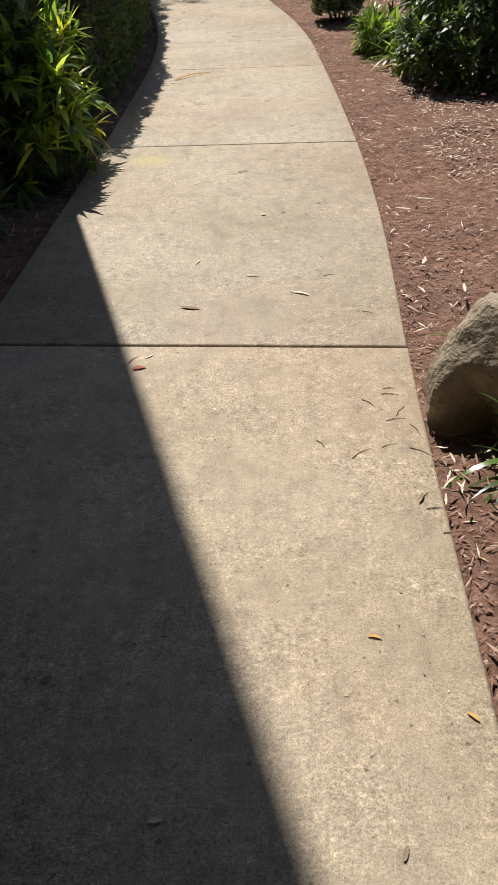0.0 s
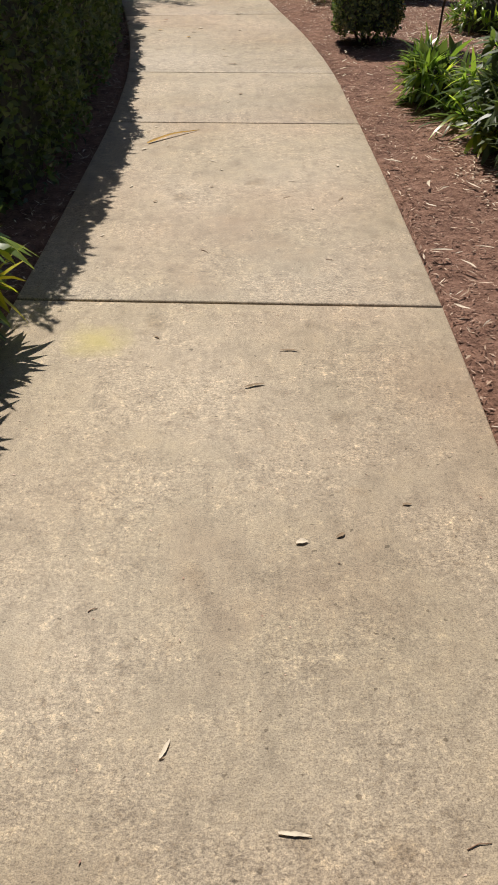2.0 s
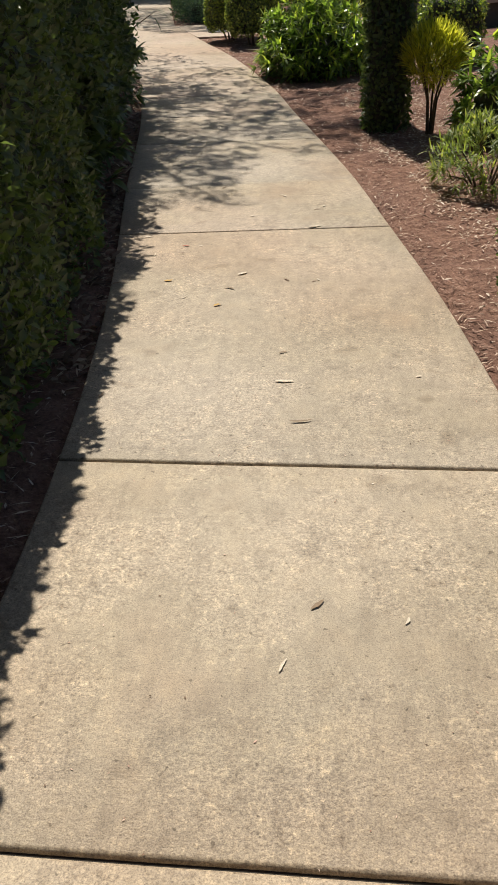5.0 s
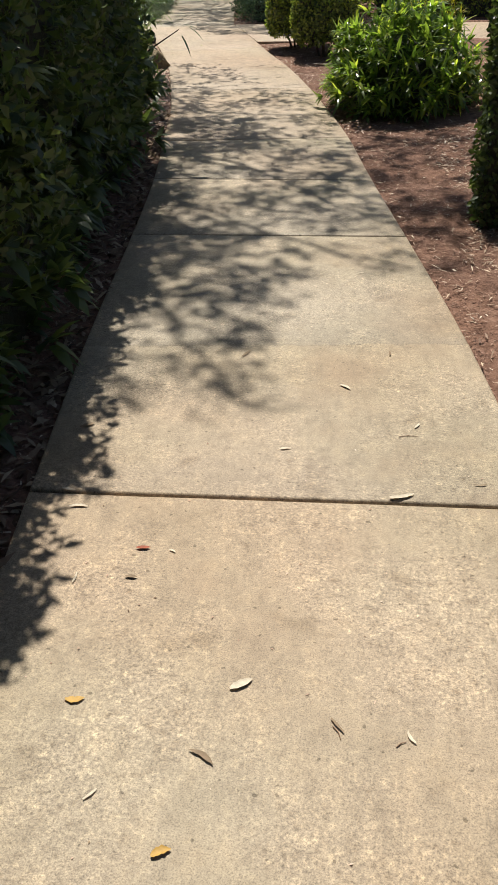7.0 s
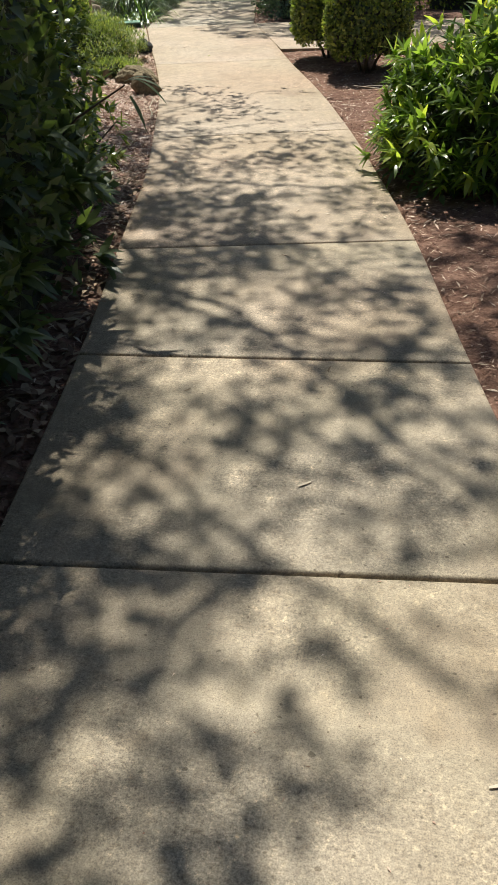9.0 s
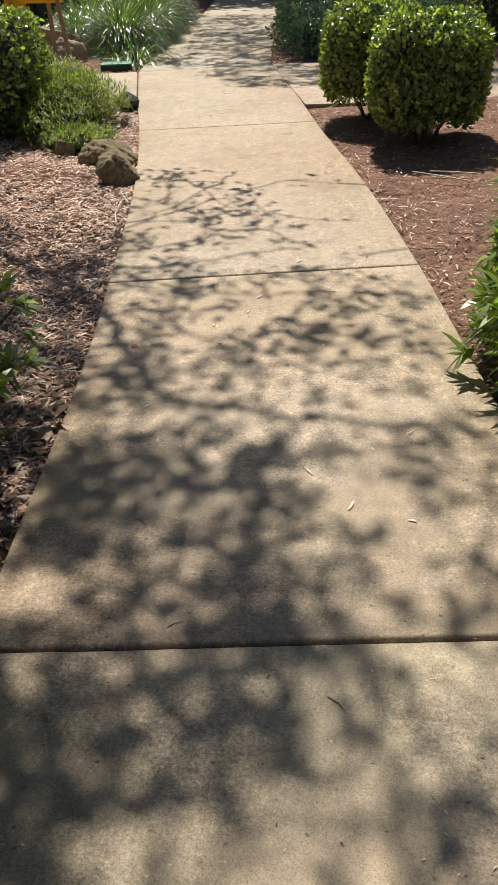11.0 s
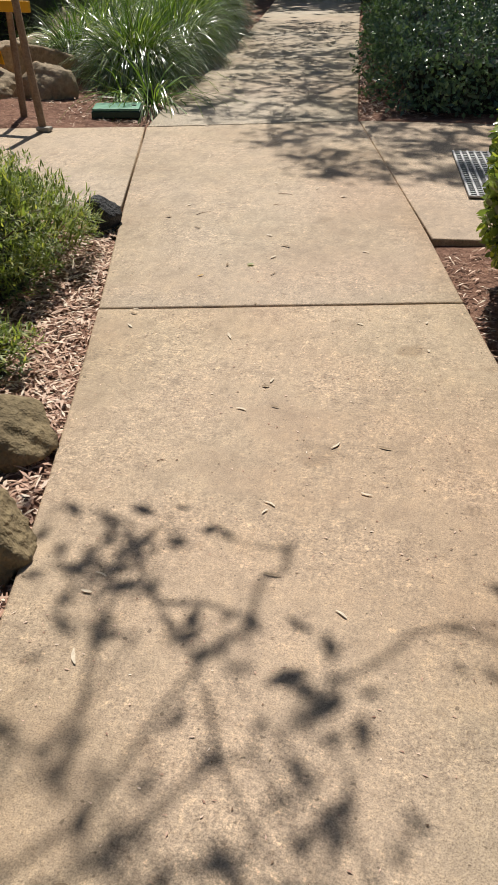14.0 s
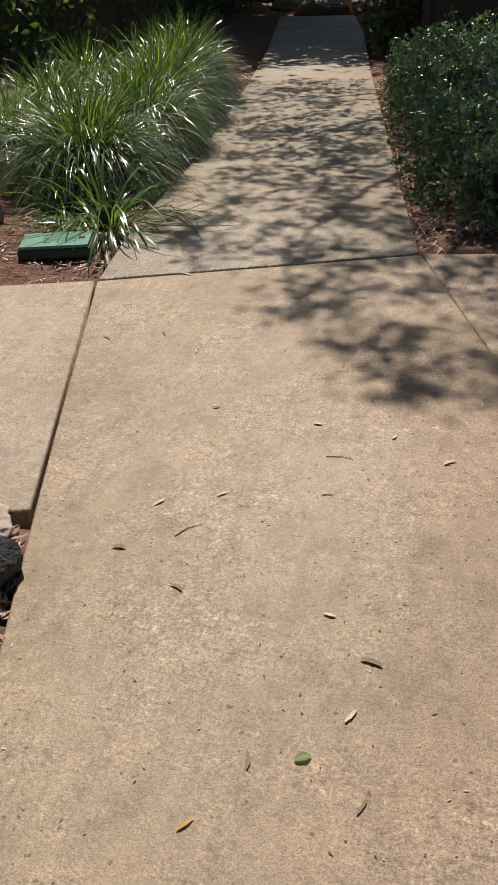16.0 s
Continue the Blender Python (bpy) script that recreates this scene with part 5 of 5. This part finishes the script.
def twig(x, y, length, rz, radius=0.0014, bend=0.1):
    v, f = tube([(-length / 2, 0, radius), (0, length * bend, radius * 1.6), (length / 2, 0, radius)], [radius, radius * 0.9, radius * 0.5], 6)
    ob = new("twig", mesh_of("twig", v, f, TWIGS, True))
    ob.matrix_basis = pose(x, y, 0.0005, 0, 0, rz)
    return tagged(ob, "small dry twig lying on the concrete", "twig", "twigs on the path")


fallen("fallen_leaf", -0.34, 3.34, 0.09, 0.0262, -15, BROWN_LEAF, "dark brown curled leaf on the path")
fallen("fallen_leaf", 0.11, 3.45, 0.09, 0.018, -30, PALE_LEAF, "pale dry leaf on the path")
fallen("fallen_leaf", -0.34, 3.84, 0.049, 0.0115, 70, PALE_LEAF, "pale dry leaf on the path")
fallen("fallen_leaf", -0.09, 3.66, 0.061, 0.0115, -5, PALE_LEAF, "pale dry leaf on the path")
fallen("fallen_leaf", -0.16, 5.24, 0.074, 0.0148, 20, BROWN_LEAF, "brown dry leaf on the path")
fallen("fallen_leaf", -0.04, 4.46, 0.033, 0.023, 10, PALE_LEAF, "pale dry leaf on the path")
fallen("fallen_leaf", 0.25, 4.62, 0.025, 0.0123, 0, BROWN_LEAF, "brown dry leaf on the path")
fallen("fallen_leaf", 0.06, 4.49, 0.029, 0.0148, 40, BROWN_LEAF, "brown dry leaf on the path")
fallen("fallen_leaf", -0.49, 2.83, 0.049, 0.0328, 10, RED_LEAF, "red dry leaf at the slab joint")
fallen("fallen_leaf", -0.04, 5.48, 0.066, 0.0115, -5, BROWN_LEAF, "brown dry leaf on the path")
fallen("fallen_leaf", -0.80, 7.90, 0.041, 0.0287, 60, PALE_LEAF, "pale pink dry leaf on the path")
fallen("fallen_leaf", -0.66, 7.95, 0.033, 0.0098, 40, BROWN_LEAF, "brown dry chip on the path")
fallen("fallen_leaf", -0.77, 8.37, 0.021, 0.0131, 70, PALE_LEAF, "pale dry chip on the path")
fallen("fallen_leaf", 0.30, 7.60, 0.049, 0.0164, 80, PALE_LEAF, "pale dry leaf on the path")
fallen("fallen_leaf", -0.65, 7.01, 0.025, 0.0164, 40, BROWN_LEAF, "brown dry leaf on the path")
fallen("fallen_leaf", -0.33, 10.22, 0.082, 0.0148, 10, BROWN_LEAF, "brown dry leaf on the path")
fallen("fallen_leaf", -0.26, 9.23, 0.049, 0.0164, 50, BROWN_LEAF, "brown dry leaf on the path")
fallen("fallen_leaf", -0.72, 11.58, 0.066, 0.0164, -30, BROWN_LEAF, "brown dry leaf on the path")
fallen("fallen_leaf", -0.40, 10.54, 0.074, 0.0246, 0, PALE_LEAF, "pale dry leaf on the path")
fallen("fallen_leaf", -0.67, 11.80, 0.061, 0.0287, 40, PALE_LEAF, "crumpled pale dry leaf on the path")
fallen("fallen_leaf", -1.04, 11.70, 0.045, 0.0246, 15, GOLD_LEAF, "crumpled golden leaf on the path")
fallen("fallen_leaf", -0.75, 11.35, 0.041, 0.0246, 30, GOLD_LEAF, "crumpled golden leaf on the path")
fallen("fallen_leaf", -0.31, 12.64, 0.082, 0.023, 25, PALE_LEAF, "pale dry leaf across the joint")
fallen("fallen_leaf", -0.53, 13.35, 0.057, 0.0164, -40, PALE_LEAF, "pale dry leaf on the path")
fallen("fallen_leaf", -1.03, 12.14, 0.033, 0.0148, 0, BROWN_LEAF, "brown dry leaf on the path")
fallen("fallen_leaf", -1.03, 12.27, 0.041, 0.0164, 10, RED_LEAF, "red dry leaf on the path")
fallen("fallen_leaf", -1.28, 12.44, 0.057, 0.0148, 10, PALE_LEAF, "pale dry leaf on the path")
fallen("fallen_leaf", -1.34, 12.53, 0.049, 0.0148, -10, PALE_LEAF, "pale dry leaf on the path")
fallen("fallen_leaf", -0.95, 13.60, 0.074, 0.0164, 70, BROWN_LEAF, "brown dry leaf on the path")
fallen("fallen_leaf", -0.70, 12.87, 0.041, 0.0107, 15, PALE_LEAF, "pale dry leaf on the path")
fallen("fallen_leaf", -0.44, 11.71, 0.049, 0.0082, -50, BROWN_LEAF, "brown dry leaf on the path")
fallen("fallen_leaf", -1.41, 12.93, 0.057, 0.0246, 40, BROWN_LEAF, "brown curled leaf on the path")
fallen("fallen_leaf", -2.42, 19.23, 0.034, 0.0246, 0, RED_LEAF, "red dry leaf on the path")
fallen("fallen_leaf", -2.09, 19.30, 0.025, 0.0148, 20, RED_LEAF, "red dry leaf on the path")
fallen("fallen_leaf", -2.05, 19.64, 0.029, 0.0082, 80, PALE_LEAF, "pale dry chip on the path")
fallen("fallen_leaf", -2.49, 19.52, 0.025, 0.0082, 80, PALE_LEAF, "pale dry chip on the path")
fallen("fallen_leaf", -2.03, 20.07, 0.041, 0.0098, -15, BROWN_LEAF, "brown dry leaf on the path")
fallen("fallen_leaf", -2.91, 22.77, 0.025, 0.0148, 10, BROWN_LEAF, "brown dry leaf on the path")
fallen("fallen_leaf", -3.06, 24.94, 0.041, 0.0164, 40, PALE_LEAF, "pale dry chip on the path")
fallen("fallen_leaf", -2.62, 22.47, 0.041, 0.0082, 65, PALE_LEAF, "pale dry chip on the path")
fallen("fallen_leaf", -2.49, 22.25, 0.033, 0.0082, -5, PALE_LEAF, "pale dry chip on the path")
fallen("fallen_leaf", -3.47, 25.10, 0.029, 0.018, -10, PALE_LEAF, "pale dry chip on the path")
fallen("fallen_leaf", -3.23, 25.06, 0.029, 0.0131, 70, PALE_LEAF, "pale dry chip on the path")
fallen("fallen_leaf", -3.28, 24.23, 0.029, 0.0123, -10, PALE_LEAF, "pale dry chip on the path")
fallen("fallen_leaf", -3.17, 24.10, 0.049, 0.0164, -15, BROWN_LEAF, "brown dry leaf on the path")
fallen("fallen_leaf", -3.19, 23.95, 0.041, 0.0115, 65, PALE_LEAF, "pale wood chip on the path")
fallen("fallen_leaf", -3.43, 23.65, 0.037, 0.0098, 55, GOLD_LEAF, "golden dry chip on the path")
fallen("fallen_leaf", -3.26, 23.83, 0.033, 0.0246, 30, L_COVER, "small green leaf sprig on the path")
fallen("fallen_leaf", -4.32, 26.38, 0.066, 0.0164, -15, PALE_LEAF, "pale dry leaf at the joint")
fallen("fallen_leaf", -3.84, 24.37, 0.037, 0.0164, 0, BROWN_LEAF, "brown dry leaf on the path")
fallen("fallen_leaf", -0.25, 1.03, 0.029, 0.0205, 10, PALE_LEAF, "pale dry leaf in the shade")
fallen("fallen_leaf", -0.53, 1.38, 0.033, 0.0164, 40, BROWN_LEAF, "grey-brown dry leaf in the shade")
fallen("fallen_leaf", 0.21, 1.49, 0.033, 0.0115, -20, GOLD_LEAF, "golden dry leaf on the path")
fallen("fallen_leaf", 0.39, 1.26, 0.033, 0.0115, -50, GOLD_LEAF, "golden dry leaf on the path")
fallen("fallen_leaf", 0.21, 0.96, 0.033, 0.0115, 70, BROWN_LEAF, "brown dry leaf on the path")
twig(0.25, 2.25, 0.072, 40)
twig(0.13, 2.31, 0.048, -60)
twig(0.40, 2.49, 0.064, 60)
twig(0.38, 2.60, 0.056, -10)
twig(0.30, 2.55, 0.056, -50)
twig(0.38, 2.44, 0.064, 10)
twig(0.43, 2.38, 0.064, -70)
twig(0.43, 2.25, 0.08, -40)
twig(0.34, 2.29, 0.048, 20)
twig(0.43, 1.97, 0.048, 0)
twig(0.48, 1.86, 0.096, -5)
twig(0.41, 2.03, 0.04, 60)
twig(0.38, 2.64, 0.04, 5)
twig(0.24, 3.64, 0.048, 15)
twig(0.37, 3.25, 0.048, -30)
twig(-0.52, 2.90, 0.064, 60)
twig(-0.54, 4.22, 0.024, 30)
twig(-0.38, 6.38, 0.048, -45)
twig(-0.00, 7.08, 0.04, 30)
twig(0.16, 6.29, 0.04, -30)
twig(-0.44, 11.69, 0.04, -60)
twig(-0.30, 11.68, 0.028, 40)
twig(-0.29, 13.01, 0.064, 10)
twig(-2.54, 20.08, 0.04, 35)
twig(-1.90, 19.53, 0.04, -45)
twig(-3.69, 24.48, 0.088, 50)
twig(-3.37, 24.91, 0.08, 0)
twig(-3.37, 24.71, 0.032, 10)
twig(-3.08, 22.26, 0.024, 20)
twig(-1.82, 17.72, 0.04, 40)
twig(-2.02, 18.09, 0.072, -50)
twig(-1.41, 17.54, 0.056, -40)


for x0, y0, length, turn in ((-3.08, 20.95, 0.62, 106), (-3.00, 20.70, 0.34, 97), (-3.17, 21.3, 0.30, 118), (-1.30, 21.95, 0.42, 150), (-1.22, 22.05, 0.30, 172)):
    v, f = tube([(-length / 2, 0, 0.006), (0, length * 0.04, 0.012), (length / 2, 0, 0.006)], [0.005, 0.0045, 0.003], 6)
    stick = new("stick", mesh_of("stick", v, f, PALE_LEAF, True))
    stick.matrix_basis = pose(x0, y0, 0.004, 0, 0, turn)
    tagged(stick, "long pale dry stick lying on the mulch", "stick", "sticks on the mulch")


def dry_strap_leaf():
    """A long folded strip of dry leaf, broad at one end."""
    V, n, ln = [], 14, 0.41
    for i in range(n):
        s = i / (n - 1)
        w = 0.0105 * (1 - s) ** 0.55 * min(1, 0.45 + s * 6) + 0.0008
        z = 0.004 + 0.010 * math.sin(3.1 * s) ** 2
        bow = 0.012 * math.sin(3.14 * s)
        V += [((s - 0.5) * ln, bow - w, z + w * 0.25), ((s - 0.5) * ln, bow, z - 0.002), ((s - 0.5) * ln, bow + w, z + w * 0.7)]
    F = [q for i in range(n - 1) for q in ((3 * i, 3 * i + 3, 3 * i + 4, 3 * i + 1), (3 * i + 1, 3 * i + 4, 3 * i + 5, 3 * i + 2))]
    ob = new("dry_strap_leaf", mesh_of("dry_strap_leaf", V, F, GOLD_LEAF, True))
    ob.matrix_basis = pose(-0.645, 8.155, 0.001, 0, 0, 45)
    tagged(ob, "long golden folded strip of dry leaf on the path", "leaf")


dry_strap_leaf()

rc = random.Random(77)
for i in range(70):
    yy = rc.uniform(17.8, 27.0)
    xx = left_x(yy) + (right_x(yy) - left_x(yy)) * rc.uniform(0.04, 0.96)
    fallen("wood_chip", xx, yy, rc.uniform(0.02, 0.055), rc.uniform(0.006, 0.012), rc.uniform(0, 180), rc.choice((PALE_LEAF, PALE_LEAF, PALE_LEAF, BROWN_LEAF)), "small dry wood chip on the concrete", 0.15, "wood chips on the path")
for i in range(34):
    yy = rc.uniform(0.6, 17.5)
    xx = left_x(yy) + (right_x(yy) - left_x(yy)) * rc.uniform(0.04, 0.96)
    fallen("wood_chip", xx, yy, rc.uniform(0.02, 0.06), rc.uniform(0.006, 0.012), rc.uniform(0, 180), rc.choice((PALE_LEAF, BROWN_LEAF)), "small dry wood chip on the concrete", 0.15, "wood chips on the path")
rc = random.Random(78)
for i in range(46):
    yy = rc.uniform(1.2, 12.0)
    fallen("fallen_leaf", right_x(yy) + 0.06 + 1.1 * rc.random() ** 1.5, yy, rc.uniform(0.06, 0.12), rc.uniform(0.012, 0.022), rc.uniform(0, 180), PALE_LEAF, "pale curled gum leaf on the mulch", 0.4, "gum leaves on the mulch").location.z = 0.012

for i in range(22):
    fallen("fallen_leaf", 0.62 + 0.09 * rc.gauss(0, 1), 2.12 + 0.11 * rc.gauss(0, 1), rc.uniform(0.03, 0.08), rc.uniform(0.006, 0.012), rc.uniform(0, 180), rc.choice((PALE_LEAF, PALE_LEAF, BROWN_LEAF)), "pale dry leaf strip piled by the boulder", 0.4, "leaf strips by the boulder").location.z = 0.006

# a leafy sprig that hangs out over the path from the last dark shrub
sprig = thing("leaf_sprig", left_x(17.0) - 0.12, 17.0, 0.0, "drooping dark leafy sprig reaching over the path", "branch")
v, f = tube([(-0.35, 0.1, 0.35), (0.1, 0.0, 0.75), (0.32, -0.02, 0.88)], [0.008, 0.006, 0.003], 6)
put("stem", mesh_of("stem", v, f, STEM, True), sprig)
for dx, dz, rx in ((0.30, 0.88, 0.5), (0.34, 0.90, 0.2), (0.38, 0.90, -0.1), (0.34, 0.84, -0.7), (0.24, 0.80, -1.2)):
    v, f = blade_arrays(np.array([[dx, -0.02, dz]]), unit(np.array([[0.55, -0.1, rx]])), 0.15, 0.03, 0.9, 5)
    put("leaf", mesh_of("leaf", v, f, L_HEDGE), sprig)

# fine crumbs, seeds and bark bits over the concrete
r = np.random.default_rng(401)
k = 9000
y = r.uniform(-1, 27, k)
u = r.beta(0.8, 0.8, k)
x = np.array([left_x(q) for q in y]) * (1 - u) + np.array([right_x(q) for q in y]) * u
keep = r.random(k) < np.where(y > 17, 0.6, 0.10)
P = np.stack([x, y, 0 * x], 1)[keep]
flakes("path_crumbs", P, r, 0.010, 0.0036, PALE_LITTER, "small bark bits and crumbs strewn over the concrete", 0.002, 0.06)
P2 = P[r.random(len(P)) < 0.3] + np.array([0.13, 0.21, 0])
P2 = P2[~in_bed(P2)]
flakes("path_crumbs", P2, r, 0.008, 0.0035, TWIGS, "small dark crumbs strewn over the concrete", 0.002, 0.06)
